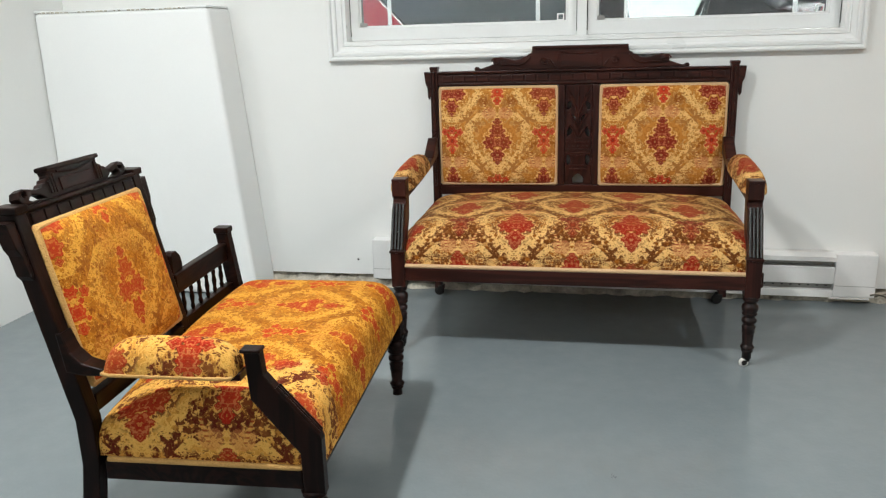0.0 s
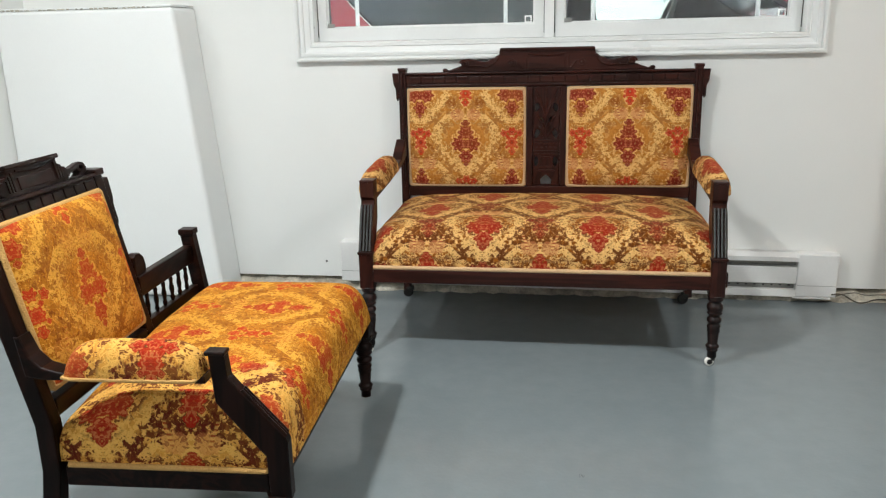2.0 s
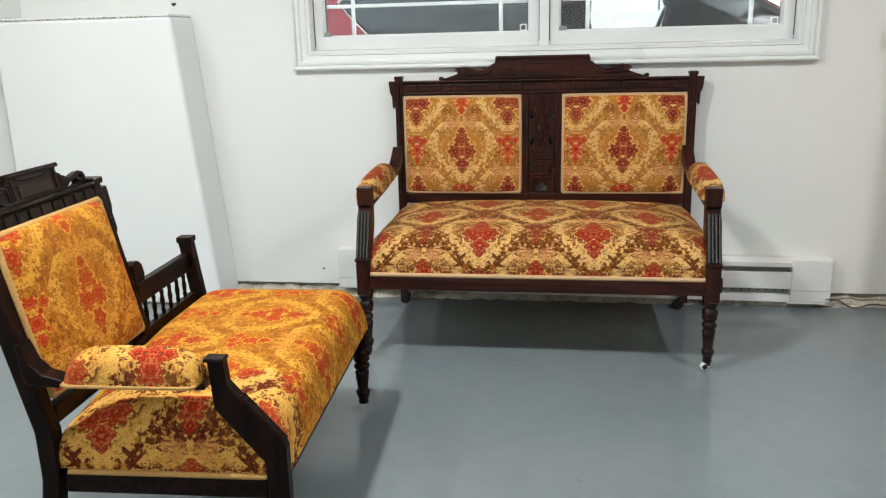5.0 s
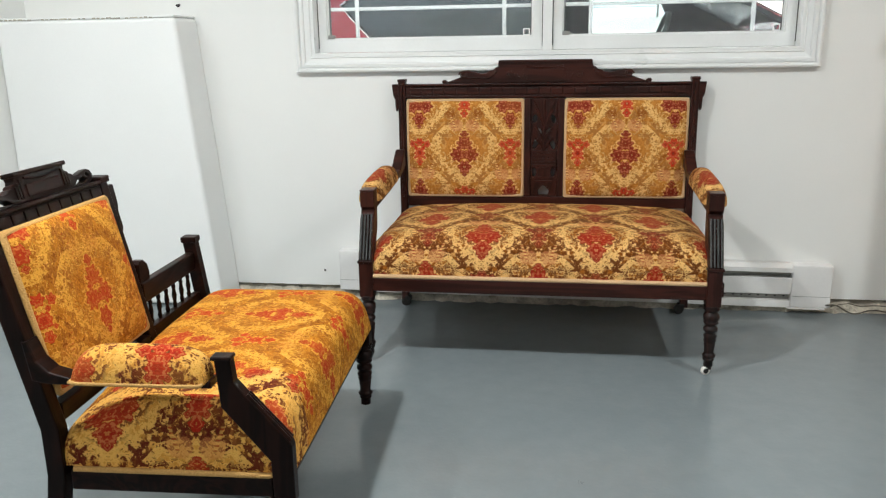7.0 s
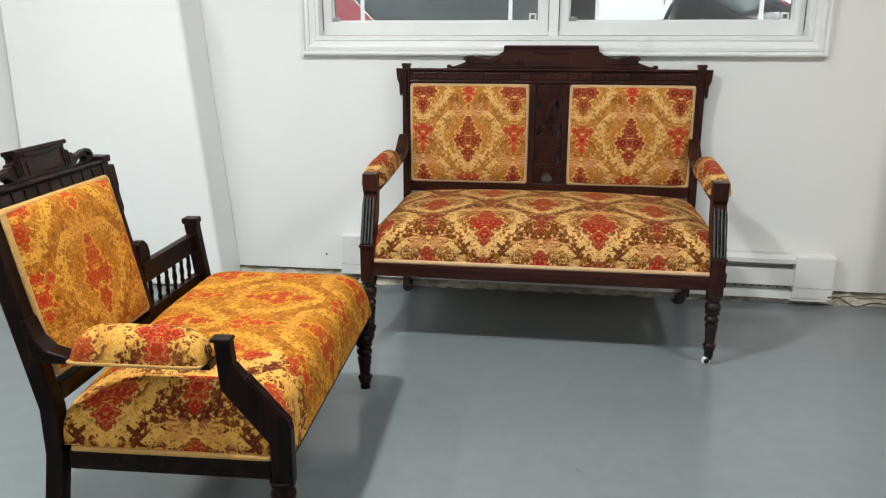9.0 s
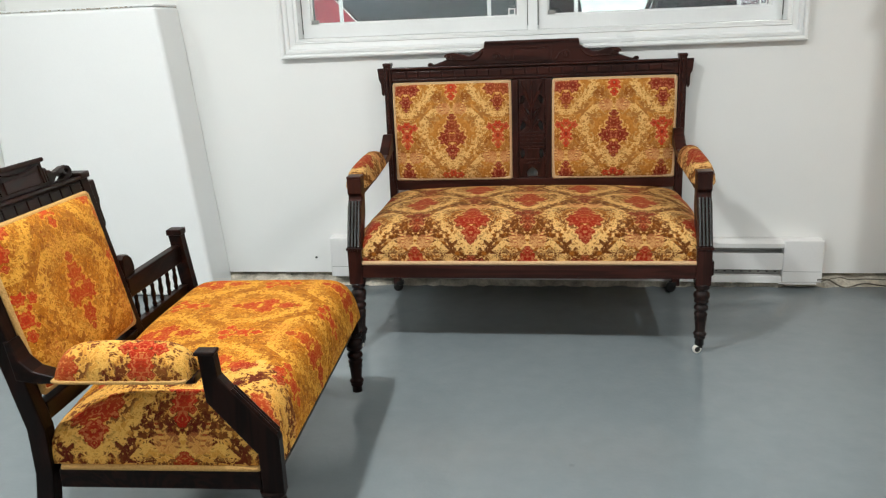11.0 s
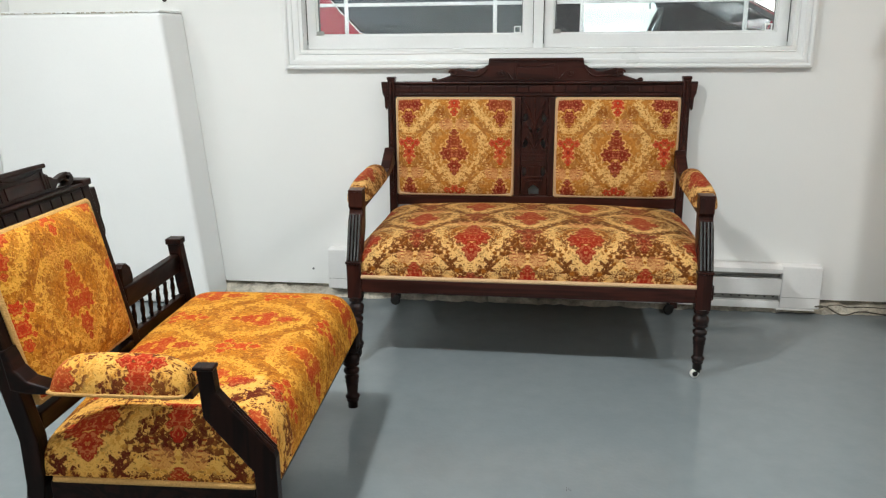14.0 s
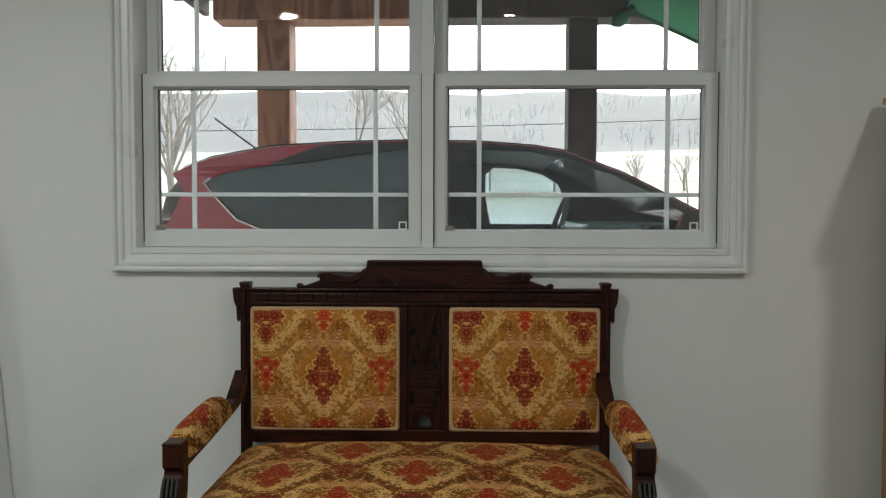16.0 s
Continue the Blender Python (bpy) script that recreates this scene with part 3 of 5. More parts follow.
def back_pad(w, h, bulge, cloth, parent, m, du=0.0, dv=0.0, braid=GIMP):
    """An upright stuffed panel facing -y, centred on its own middle, with braid round it."""
    bm = cushion(w, h, bulge, 6, 6, 36, 32, 0.5, 0.5)
    shift_uv(bm, du, dv - h / 2)
    bm.transform(m @ UP)
    pad = part("back_pad", bm, cloth, parent, smooth=True)
    pts = [m @ Vector(p) for p in gimp(w - 0.008, h - 0.008, -0.004, 0)]
    part("braid", tube(pts, 0.0085, True, 2), braid, pad, "tan woven braid edging", True)
    return pad


LEG = [(0.015, 0.03), (0.0145, 0.05), (0.0185, 0.053), (0.0185, 0.058), (0.0155, 0.060), (0.021, 0.064), (0.022, 0.070), (0.0175, 0.075), (0.0155, 0.079), (0.0185, 0.112), (0.0175, 0.114), (0.0205, 0.118), (0.0195, 0.128), (0.022, 0.138), (0.0175, 0.143),
       (0.0175, 0.149), (0.0225, 0.152), (0.0235, 0.158), (0.0225, 0.164), (0.0175, 0.168), (0.0175, 0.174), (0.0235, 0.178), (0.0245, 0.183), (0.021, 0.186), (0.0255, 0.192), (0.0265, 0.201), (0.0245, 0.210), (0.019, 0.215), (0.019, 0.220), (0.0245, 0.224), (0.0255, 0.229), (0.023, 0.232), (0.027, 0.236), (0.027, 0.24)]


def caster(parent, x, y, r=0.015, wheel=CHINA):
    part("caster_fork", box(x - r * 0.67, x + r * 0.67, y - r * 0.6, y + r * 0.8, r * 1.2, 0.015 + r * 1.4, 0.003), IRON, parent, "dark iron caster fork")
    w = part("caster_wheel", lathe([(r * 0.7, -0.006), (r, -0.004), (r, 0.004), (r * 0.7, 0.006)], 18, pose(x - 0.008, y - 0.004, r, 90, 0, 12)), wheel, parent, "small caster wheel", True)
    part("axle_plate", lathe([(r * 0.6, -0.0075), (r * 0.6, 0.0075)], 12, pose(x - 0.008, y - 0.004, r, 90, 0, 12)), IRON, parent)


def turned_leg(parent, x, y, top, material, wheels=True):
    k = (top - 0.03) / 0.21
    leg = part("front_leg", lathe([(r, 0.03 + (z - 0.03) * k) for r, z in LEG], 20, pose(x, y, 0)), material, parent, "turned wooden leg", True)
    if wheels:
        caster(leg, x, y)
    return leg


FH = 0.578          # half span of the back posts
RAIL0, RAIL1 = 0.262, 0.312
SD = 0.69           # front to back
# seat
seat = cushion(1.135, SD - 0.02, 0.146, 18.0, 9.0, 80, 60, 0.40, 0.42, lambda s, t: (0.022 * (1 - s * s) - 0.026 * s ** 4) * (1 - t * t) * (1 - s ** 12))
for v in seat.verts:                          # the stuffing swells over the side rails
    k = min(1.0, max(0.0, v.co.z / 0.09))
    v.co.x *= 1 + (0.03 + 0.05 * min(1.0, max(0.0, (v.co.y + 0.25) / 0.12))) * math.sin(math.pi * min(1.0, k * 0.8))
shift_uv(seat, 0.185, -0.17)
seat.transform(pose(0, SD / 2 + 0.005, RAIL1 - 0.002))
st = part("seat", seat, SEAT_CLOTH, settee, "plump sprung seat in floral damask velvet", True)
part("braid", tube([(-0.568, 0.012, RAIL1 + 0.004), (0.568, 0.012, RAIL1 + 0.004)], 0.0075, False, 2), GIMP, st, "tan woven braid edging", True)
part("front_rail", box(-0.565, 0.565, 0.008, 0.034, RAIL0, RAIL1, 0.004), MAHOGANY, settee)
for s in (-1, 1):
    part("side_rail", box(s * 0.592 - 0.013, s * 0.592 + 0.013, 0.045, SD - 0.03, RAIL0, RAIL1, 0.004), MAHOGANY, settee)
part("back_rail", box(-0.56, 0.56, SD - 0.035, SD - 0.01, RAIL0, RAIL1, 0.004), MAHOGANY, settee)


def arm_post(parent, x, y, prof, width, material, flutes=True):
    """A sawn arm post: its side outline in y, z, drawn out across x, with reeded front."""
    p = part("arm_post", plate([prof], width, 0.003, Matrix.Translation((x, y, 0)) @ SIDE), material, parent)
    return p


ARM_PROF = [(0.002, RAIL0 - 0.02), (0.05, RAIL0 - 0.02), (0.05, 0.37), (0.105, 0.47), (0.112, 0.53), (0.112, 0.60), (0.062, 0.605), (0.060, 0.548), (0.072, 0.536), (0.070, 0.526), (0.05, 0.505), (0.008, 0.385), (0.002, 0.37)]
for s in (-1, 1):
    x = s * 0.576 - 0.010
    ap = arm_post(settee, x, 0, ARM_PROF, 0.048, MAHOGANY_V)
    for k in range(4):
        fx = x - 0.0165 + k * 0.011
        part("reed", tube([(fx, -0.001, 0.376), (fx, 0.0045, 0.388), (fx, 0.047, 0.503), (fx, 0.0545, 0.523)], 0.0046, False, 2), EBONY, ap, "black reeded moulding", True)
    part("collar", box(x - 0.027, x + 0.027, -0.002, 0.053, 0.362, 0.371, 0.002), MAHOGANY, ap)
    part("post_cap", box(x - 0.025, x + 0.025, 0.06, 0.113, 0.597, 0.606, 0.003), MAHOGANY, ap)
    turned_leg(settee, x, 0.026, RAIL0 - 0.018, DARK_LEG)
    # arm: wooden bearer and stuffed pad
    arm = part("arm_rest", plate([[(0.10, 0.555), (0.36, 0.575), (0.56, 0.60), (SD - 0.03, 0.668), (SD - 0.02, 0.668), (SD - 0.02, 0.60), (0.56, 0.572), (0.36, 0.55), (0.10, 0.53)]], 0.04, 0.004, Matrix.Translation((x, 0, 0)) @ SIDE), MAHOGANY, settee)
    pad = cushion(0.082, 0.40, 0.068, 2.6, 4, 22, 32, 0.5, 0.42, None, 0.45)
    shift_uv(pad, 0.19, 0.0)
    pad.transform(pose(x + s * 0.009, 0.300, 0.566, 3.5, 0, 0))
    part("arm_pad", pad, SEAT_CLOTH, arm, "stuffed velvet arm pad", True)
# back
BY = SD             # middle of the back frame


def back_post(parent, x, y, top, w, d, material, rake, foot, out):
    """A back leg and post in one sawn piece: leans back above the seat, kicks back below."""
    prof = [(y - d / 2 + foot, 0.03), (y + d / 2 + foot, 0.03), (y + d / 2, 0.24), (y + d / 2, 0.34), (y + d / 2 + rake, top), (y - d / 2 + rake, top), (y - d / 2, 0.34), (y - d / 2, 0.24)]
    p = part("back_post", plate([prof], w, 0.003, Matrix.Translation((x, 0, 0)) @ SIDE), material, parent)
    return p


RK = 0.012
for s in (-1, 1):
    x = s * FH
    bp = back_post(settee, x, BY, 0.94, 0.03, 0.036, MAHOGANY_V, RK, -0.036, s)
    ear = [(0.0, 0.835), (0.008, 0.82), (0.013, 0.83), (0.014, 0.868), (0.022, 0.885), (0.026, 0.925), (0.026, 0.93), (0.0, 0.93)]
    part("carved_ear", plate([[(s * (0.015 + a), b) for a, b in ear]], 0.03, 0.002, Matrix.Translation((x, BY + RK, 0)) @ UP), MAHOGANY, bp)
    part("post_cap", box(x - 0.017, x + 0.017, BY + RK - 0.023, BY + RK + 0.021, 0.938, 0.95, 0.003), MAHOGANY, bp)
    part("reed", box(x - 0.004, x + 0.004, BY - 0.021, BY + RK, 0.47, 0.93, 0.002), MAHOGANY, bp)
    caster(bp, x - s * 0.012, BY - 0.042, 0.021, IRON)
IN = FH - 0.0155
part("top_rail", box(-IN, IN, BY + RK - 0.016, BY + RK + 0.016, 0.872, 0.922, 0.003), MAHOGANY, settee)
tr = part("top_moulding", box(-IN, IN, BY + RK - 0.026, BY + RK + 0.016, 0.9225, 0.931, 0.003), MAHOGANY, settee)
part("lower_bead", box(-IN, IN, BY + RK - 0.021, BY + RK - 0.0165, 0.876, 0.884, 0.0015), MAHOGANY, tr)
for i in range(23):
    fx = -IN + 0.02 + i * (2 * IN - 0.04 - 0.042) / 22
    part("dentil", box(fx, fx + 0.042, BY + RK - 0.0215, BY + RK - 0.0165, 0.89, 0.915, 0.002), MAHOGANY, tr)
part("bottom_rail", box(-IN, IN, BY - 0.014, BY + 0.014, 0.432, 0.476, 0.003), MAHOGANY, settee)
# crest
half = [(0.41, 0.931), (0.414, 0.939), (0.408, 0.946), (0.398, 0.945), (0.39, 0.938), (0.37, 0.944), (0.35, 0.951), (0.333, 0.958), (0.336, 0.968), (0.328, 0.978), (0.31, 0.982),
        (0.28, 0.976), (0.255, 0.970), (0.232, 0.972), (0.22, 0.98), (0.205, 0.984), (0.197, 0.992), (0.187, 0.996), (0.184, 1.018), (0.18, 1.021)]
crest_out = half + [(-a, b) for a, b in reversed(half)]
cy = BY + RK
crest = part("crest", plate([crest_out], 0.022, 0.003, Matrix.Translation((0, cy, 0)) @ UP), MAHOGANY, settee, "stepped crest with incised carving")
part("crest_panel", box(-0.07, 0.07, cy - 0.0145, cy - 0.0105, 0.94, 0.985, 0.0015), MAHOGANY, crest)
part("crest_lip", box(-0.184, 0.184, cy - 0.016, cy - 0.0105, 1.010, 1.019, 0.002), MAHOGANY, crest)
for s in (-1, 1):
    part("scroll", tube([(s * (0.325 + 0.018 * math.cos(a) * (1 - a / 14)), cy - 0.0135, 0.965 + 0.014 * math.sin(a) * (1 - a / 14)) for a in [k * 0.5 for k in range(22)]], 0.0038, False, 1), MAHOGANY, crest)
    part("scroll", tube([(s * (0.135 + 0.016 * math.cos(a) * (1 - a / 13)), cy - 0.0135, 0.962 + 0.016 * math.sin(a) * (1 - a / 13)) for a in [k * 0.5 for k in range(20)]], 0.0035, False, 1), MAHOGANY, crest)
    part("carved_leaf", tube([(s * 0.31, cy - 0.0135, 0.952), (s * 0.27, cy - 0.013, 0.955), (s * 0.235, cy - 0.013, 0.948), (s * 0.2, cy - 0.0135, 0.965), (s * 0.19, cy - 0.0135, 0.985)], 0.004, False, 1, True), MAHOGANY, crest)
    part("bar", box(s * 0.083 - 0.004, s * 0.083 + 0.004, cy - 0.0135, cy - 0.0105, 0.936, 0.99, 0.001), MAHOGANY, crest)
    for k in range(3):
        part("notch", box(s * (0.195 + 0.006 * k) - 0.002, s * (0.195 + 0.006 * k) + 0.002, cy - 0.0135, cy - 0.0105, 0.968 - 0.004 * k, 0.99 - 0.006 * k, 0.001), MAHOGANY, crest)
for k in range(15):
    bt = (k - 7) / 7.0
    part("bead", lathe([(0.0032, 0), (0.0026, 0.003), (0.001, 0.0045)], 8, pose(0.07 * bt, cy - 0.0108, 0.996 - 0.009 * (1 - bt * bt), 90)), MAHOGANY, crest, smooth=True)
for s in (-1, 1):
    part("sloped_bar", tube([(s * 0.092, cy - 0.0125, 0.94), (s * 0.112, cy - 0.0125, 0.968)], 0.003, False, 1), MAHOGANY, crest)
    part("boss", lathe([(0.012, 0), (0.011, 0.003), (0.006, 0.003), (0.005, 0.005), (0.002, 0.006)], 14, pose(s * 0.135, cy - 0.0108, 0.962, 90)), MAHOGANY, crest, smooth=True)
part("swag", tube([(0.075 * t, cy - 0.0125, 1.0 - 0.009 * (1 - t * t)) for t in [k / 8 - 1 for k in range(17)]], 0.0028, False, 1), MAHOGANY, crest)
# centre splat, pierced
stile = 0.066
for s in (-1, 1):
    part("stile", box(s * stile - 0.013, s * stile + 0.013, BY - 0.012, BY + 0.02, 0.476, 0.872, 0.003), MAHOGANY_V, settee)


def leaf(cx, cz, w, h, tilt, n=10):
    pts = []
    for k in range(n):
        a = 2 * math.pi * k / n
        x, z = w / 2 * math.cos(a), h / 2 * math.sin(a) * (1 - 0.25 * math.cos(a))
        pts.append((cx + x * math.cos(tilt) - z * math.sin(tilt), cz + x * math.sin(tilt) + z * math.cos(tilt)))
    return pts


sp_loops = [[(-0.0525, 0.477), (0.0525, 0.477), (0.0525, 0.871), (-0.0525, 0.871)]]
for s in (-1, 1):
    sp_loops += [leaf(s * 0.034, 0.69, 0.019, 0.046, s * 0.35), leaf(s * 0.017, 0.742, 0.012, 0.026, -s * 0.5), leaf(s * 0.037, 0.79, 0.018, 0.034, s * 0.2), leaf(s * 0.038, 0.575, 0.018, 0.04, 0)]
sp_loops += [[(-0.02, 0.482), (0.02, 0.482), (0.022, 0.5), (0.01, 0.515), (0.0, 0.52), (-0.01, 0.515), (-0.022, 0.5)]]
splat = part("splat", plate(sp_loops, 0.014, 0.0015, Matrix.Translation((0, BY + 0.004, 0)) @ UP), MAHOGANY_V, settee, "pierced and carved centre splat")
for z0, z1, hw in ((0.655, 0.663, 0.05), (0.644, 0.650, 0.05), (0.612, 0.619, 0.05), (0.6, 0.606, 0.05), (0.59, 0.596, 0.03), (0.55, 0.556, 0.026), (0.535, 0.541, 0.034)):
    part("carved_band", box(-hw, hw, BY - 0.008, BY - 0.0035, z0, z1, 0.001), MAHOGANY, splat)
for k in range(5):
    part("pellet", lathe([(0.004, 0), (0.003, 0.003)], 8, pose(-0.036 + 0.018 * k, BY - 0.0035, 0.632, 90)), MAHOGANY, splat)
for s in (-1, 1):
    for dx, z0, dz in ((0.0, 0.70, 0.06), (0.0, 0.76, 0.07), (0.012, 0.80, 0.06), (0.0, 0.665, 0.05)):
        part("carved_leaf", tube([(s * (0.004 + dx), BY - 0.005, z0), (s * (0.012 + dx), BY - 0.007, z0 + dz * 0.5), (s * (0.036 + dx * 0.5), BY - 0.006, z0 + dz)], 0.0042, False, 1, True), MAHOGANY, splat)
part("stem", tube([(0, BY - 0.005, 0.665), (0, BY - 0.005, 0.865)], 0.004, False, 1), MAHOGANY, splat)
for s in (-1, 1):
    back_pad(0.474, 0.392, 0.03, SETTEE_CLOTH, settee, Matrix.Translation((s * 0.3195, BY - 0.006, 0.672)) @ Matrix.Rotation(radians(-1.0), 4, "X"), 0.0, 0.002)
    part("pad_backing", box(s * 0.3195 - 0.235, s * 0.3195 + 0.235, BY - 0.003, BY + 0.014, 0.478, 0.870), MAHOGANY, settee)

# ---------------------------------------------------------------- chaise
# local x runs along its length, local -y is its front
chaise = thing("chaise", pose(-0.252, 1.30, 0, 0, 0, 92.8), "small carved walnut one-armed chaise in golden floral damask velvet", "chaise")
CL, CR0, CR1 = 0.825, 0.214, 0.262
cseat = cushion(CL + 0.004, 0.488, 0.146, 13.0, 10.0, 64, 48, 0.42, 0.42, lambda s, t: -0.085 * (max(0.0, t - 0.25) / 0.75) ** 1.6 * max(0.0, 0.2 - s) ** 1.5 * (1 - abs(t) ** 8) * (1 - abs(s) ** 12))
shift_uv(cseat, 0.07, -0.1)
cseat.transform(pose(CL / 2 + 0.003, 0.230, CR1 - 0.002))
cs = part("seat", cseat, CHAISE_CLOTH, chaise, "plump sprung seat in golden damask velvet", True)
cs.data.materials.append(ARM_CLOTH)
# near end takes the colours that hold its pile's different shading
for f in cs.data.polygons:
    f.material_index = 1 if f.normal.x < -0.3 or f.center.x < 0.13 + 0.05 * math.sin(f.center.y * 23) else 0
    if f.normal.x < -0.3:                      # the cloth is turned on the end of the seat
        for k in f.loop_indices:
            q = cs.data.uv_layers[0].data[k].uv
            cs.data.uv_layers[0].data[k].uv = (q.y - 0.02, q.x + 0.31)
part("braid", tube([(-0.003, 0.44, CR1 - 0.006), (-0.003, 0.035, CR1 - 0.006), (0.006, 0.012, CR1 - 0.002), (0.03, 0.007, CR1 + 0.003), (CL - 0.02, 0.009, CR1 + 0.003), (CL - 0.004, 0.03, CR1 + 0.003), (CL - 0.004, 0.44, CR1 + 0.003)], 0.006, False, 2),
     GOLD_GIMP, cs, "tan woven braid edging", True)
part("front_rail", box(0.03, CL - 0.03, 0.006, 0.03, CR0, CR1, 0.003), WALNUT, chaise)
part("side_rail", box(-0.003, 0.02, 0.03, 0.45, CR0 - 0.006, CR1 - 0.012, 0.003), WALNUT, chaise)
part("side_rail", box(CL - 0.02, CL + 0.003, 0.03, 0.45, CR0, CR1, 0.003), WALNUT, chaise)
part("back_rail", box(0.03, CL - 0.03, 0.44, 0.465, CR0, CR1, 0.003), WALNUT, chaise)
# near arm
CARM = [(-0.016, CR0 - 0.012), (0.027, CR0 - 0.012), (0.029, 0.29), (0.120, 0.402), (0.126, 0.500), (0.095, 0.502), (0.091, 0.454), (0.07, 0.428), (-0.012, 0.332), (-0.016, 0.32)]
cap_ = part("arm_post", plate([CARM], 0.028, 0.003, Matrix.Translation((0.006, 0, 0)) @ SIDE), WALNUT_V, chaise)
for k in range(3):
    fx = -0.002 + k * 0.008
    part("reed", tube([(fx, -0.012, 0.334), (fx, 0.068, 0.427)], 0.004, False, 2), WALNUT, cap_)
part("post_cap", box(-0.010, 0.022, 0.092, 0.133, 0.498, 0.506, 0.003), WALNUT, cap_)
turned_leg(chaise, 0.012, 0.012, CR0 - 0.01, WALNUT_V)
turned_leg(chaise, CL - 0.018, 0.006, CR0 + 0.01, WALNUT_V, False)
part("leg_block", box(CL - 0.044, CL + 0.008, -0.016, 0.034, CR0 + 0.008, CR1 - 0.002, 0.004), WALNUT, chaise)
ca = part("arm_rest", plate([[(0.135, 0.442), (0.46, 0.442), (0.497, 0.448), (0.508, 0.53), (0.496, 0.53), (0.482, 0.49), (0.46, 0.468), (0.42, 0.457), (0.135, 0.457)]], 0.042, 0.004,
                            Matrix.Translation((0.008, 0, 0)) @ SIDE), WALNUT, chaise)
cp = cushion(0.086, 0.268, 0.066, 2.4, 4.5, 24, 36, 0.5, 0.42, None, 0.3)
shift_uv(cp, 0.06, 0.05, True)
cp.transform(pose(0.006, 0.274, 0.457))
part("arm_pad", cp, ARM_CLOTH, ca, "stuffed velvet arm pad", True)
part("braid", tube([(-0.033, 0.146, 0.457), (-0.036, 0.16, 0.457), (-0.036, 0.394, 0.457), (-0.03, 0.408, 0.457), (0.042, 0.408, 0.457), (0.048, 0.394, 0.457), (0.048, 0.16, 0.457), (0.044, 0.146, 0.457)], 0.004, True, 2), GOLD_GIMP, ca, "tan woven braid edging", True)
# back posts and panel
CT, CRK = 0.768, 0.092


def lean(z):
    return CRK * max(0.0, z - 0.34) / (CT - 0.34)


CP0, CP1 = 0.008, 0.442
for i, x in enumerate((CP0, CP1)):
    bp = back_post(chaise, x, 0.478, CT, 0.034, 0.038, WALNUT_V, CRK, 0.032, 1) if i == 0 else part(
        "back_post", plate([[(0.46, 0.25), (0.497, 0.25), (0.497, 0.34), (0.497 + CRK, CT), (0.46 + CRK, CT), (0.46, 0.34)]], 0.034, 0.003, Matrix.Translation((x, 0, 0)) @ SIDE), WALNUT, chaise)
    part("post_cap", box(x - 0.02, x + 0.02, 0.478 + CRK - 0.024, 0.478 + CRK + 0.024, CT - 0.002, CT + 0.014, 0.003), WALNUT, bp)
    s = -1 if i == 0 else 1
    ear = [(0.0, 0.655), (0.006, 0.64), (0.013, 0.65), (0.014, 0.69), (0.022, 0.705), (0.026, 0.745), (0.026, 0.755), (0.0, 0.755)]
    shear = Matrix(((1, 0, 0, 0), (0, 1, CRK / (CT - 0.34), 0.478 - 0.34 * CRK / (CT - 0.34)), (0, 0, 1, 0), (0, 0, 0, 1)))
    part("carved_ear", plate([[(s * (0.017 + a), b) for a, b in ear]], 0.03, 0.002, Matrix.Translation((x, 0, 0)) @ shear @ UP), WALNUT, bp)
tilt = math.atan2(CRK, CT - 0.34)
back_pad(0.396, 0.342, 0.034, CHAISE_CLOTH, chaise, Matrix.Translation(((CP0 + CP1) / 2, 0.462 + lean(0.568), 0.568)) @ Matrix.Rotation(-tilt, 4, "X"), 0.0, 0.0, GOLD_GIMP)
part("pad_backing", box(CP0 + 0.018, CP1 - 0.018, -0.008, 0.012, -0.17, 0.17), WALNUT, chaise).matrix_basis = Matrix.Translation((0, 0.478 + lean(0.565), 0.562)) @ Matrix.Rotation(-tilt, 4, "X")
ctr = part("top_rail", box(CP0 + 0.0175, CP1 - 0.0175, -0.016, 0.018, -0.012, 0.02, 0.003), WALNUT, chaise)
ctr.matrix_basis = Matrix.Translation((0, 0.478 + lean(0.742), 0.742)) @ Matrix.Rotation(-tilt, 4, "X")
part("top_moulding", box(CP0 + 0.0175, CP1 - 0.0175, -0.024, 0.018, 0.0205, 0.029, 0.003), WALNUT, ctr)
for i in range(9):
    fx = CP0 + 0.026 + i * 0.0424
    part("dentil", box(fx, fx + 0.037, -0.021, -0.0165, -0.006, 0.016, 0.002), WALNUT, ctr)
part("bottom_rail", box(CP0 + 0.0175, CP1 - 0.0175, 0.466, 0.494, 0.345, 0.384, 0.003), WALNUT, chaise)
# crest: stepped middle block between two open scrolls
ch = [(0.185, 0.0), (0.205, 0.008), (0.212, 0.024), (0.205, 0.04), (0.188, 0.046), (0.165, 0.04), (0.145, 0.034), (0.128, 0.036), (0.122, 0.044), (0.112, 0.046), (0.108, 0.054), (0.099, 0.056), (0.096, 0.064), (0.1, 0.078), (0.1, 0.084)]
hole = [(0.125, 0.006), (0.165, 0.006), (0.178, 0.014), (0.165, 0.024), (0.14, 0.018)]
ch = [(a * 0.93, b * 0.74) for a, b in ch]
hole = [(a * 0.93, b * 0.74) for a, b in hole]
curl = [(0.175 + 0.008 * math.cos(k * 0.9), 0.022 + 0.007 * math.sin(k * 0.9)) for k in range(7)]
cm = Matrix.Translation(((CP0 + CP1) / 2, 0.478 + lean(0.77) + 0.002, 0.771)) @ Matrix.Rotation(-tilt, 4, "X")
cc = part("crest", plate([ch + [(-a, b) for a, b in reversed(ch)], hole, [(-a, b) for a, b in hole][::-1], curl, [(-a, b) for a, b in curl][::-1]], 0.022, 0.003, cm @ UP), WALNUT, chaise, "stepped crest with pierced scrolls")
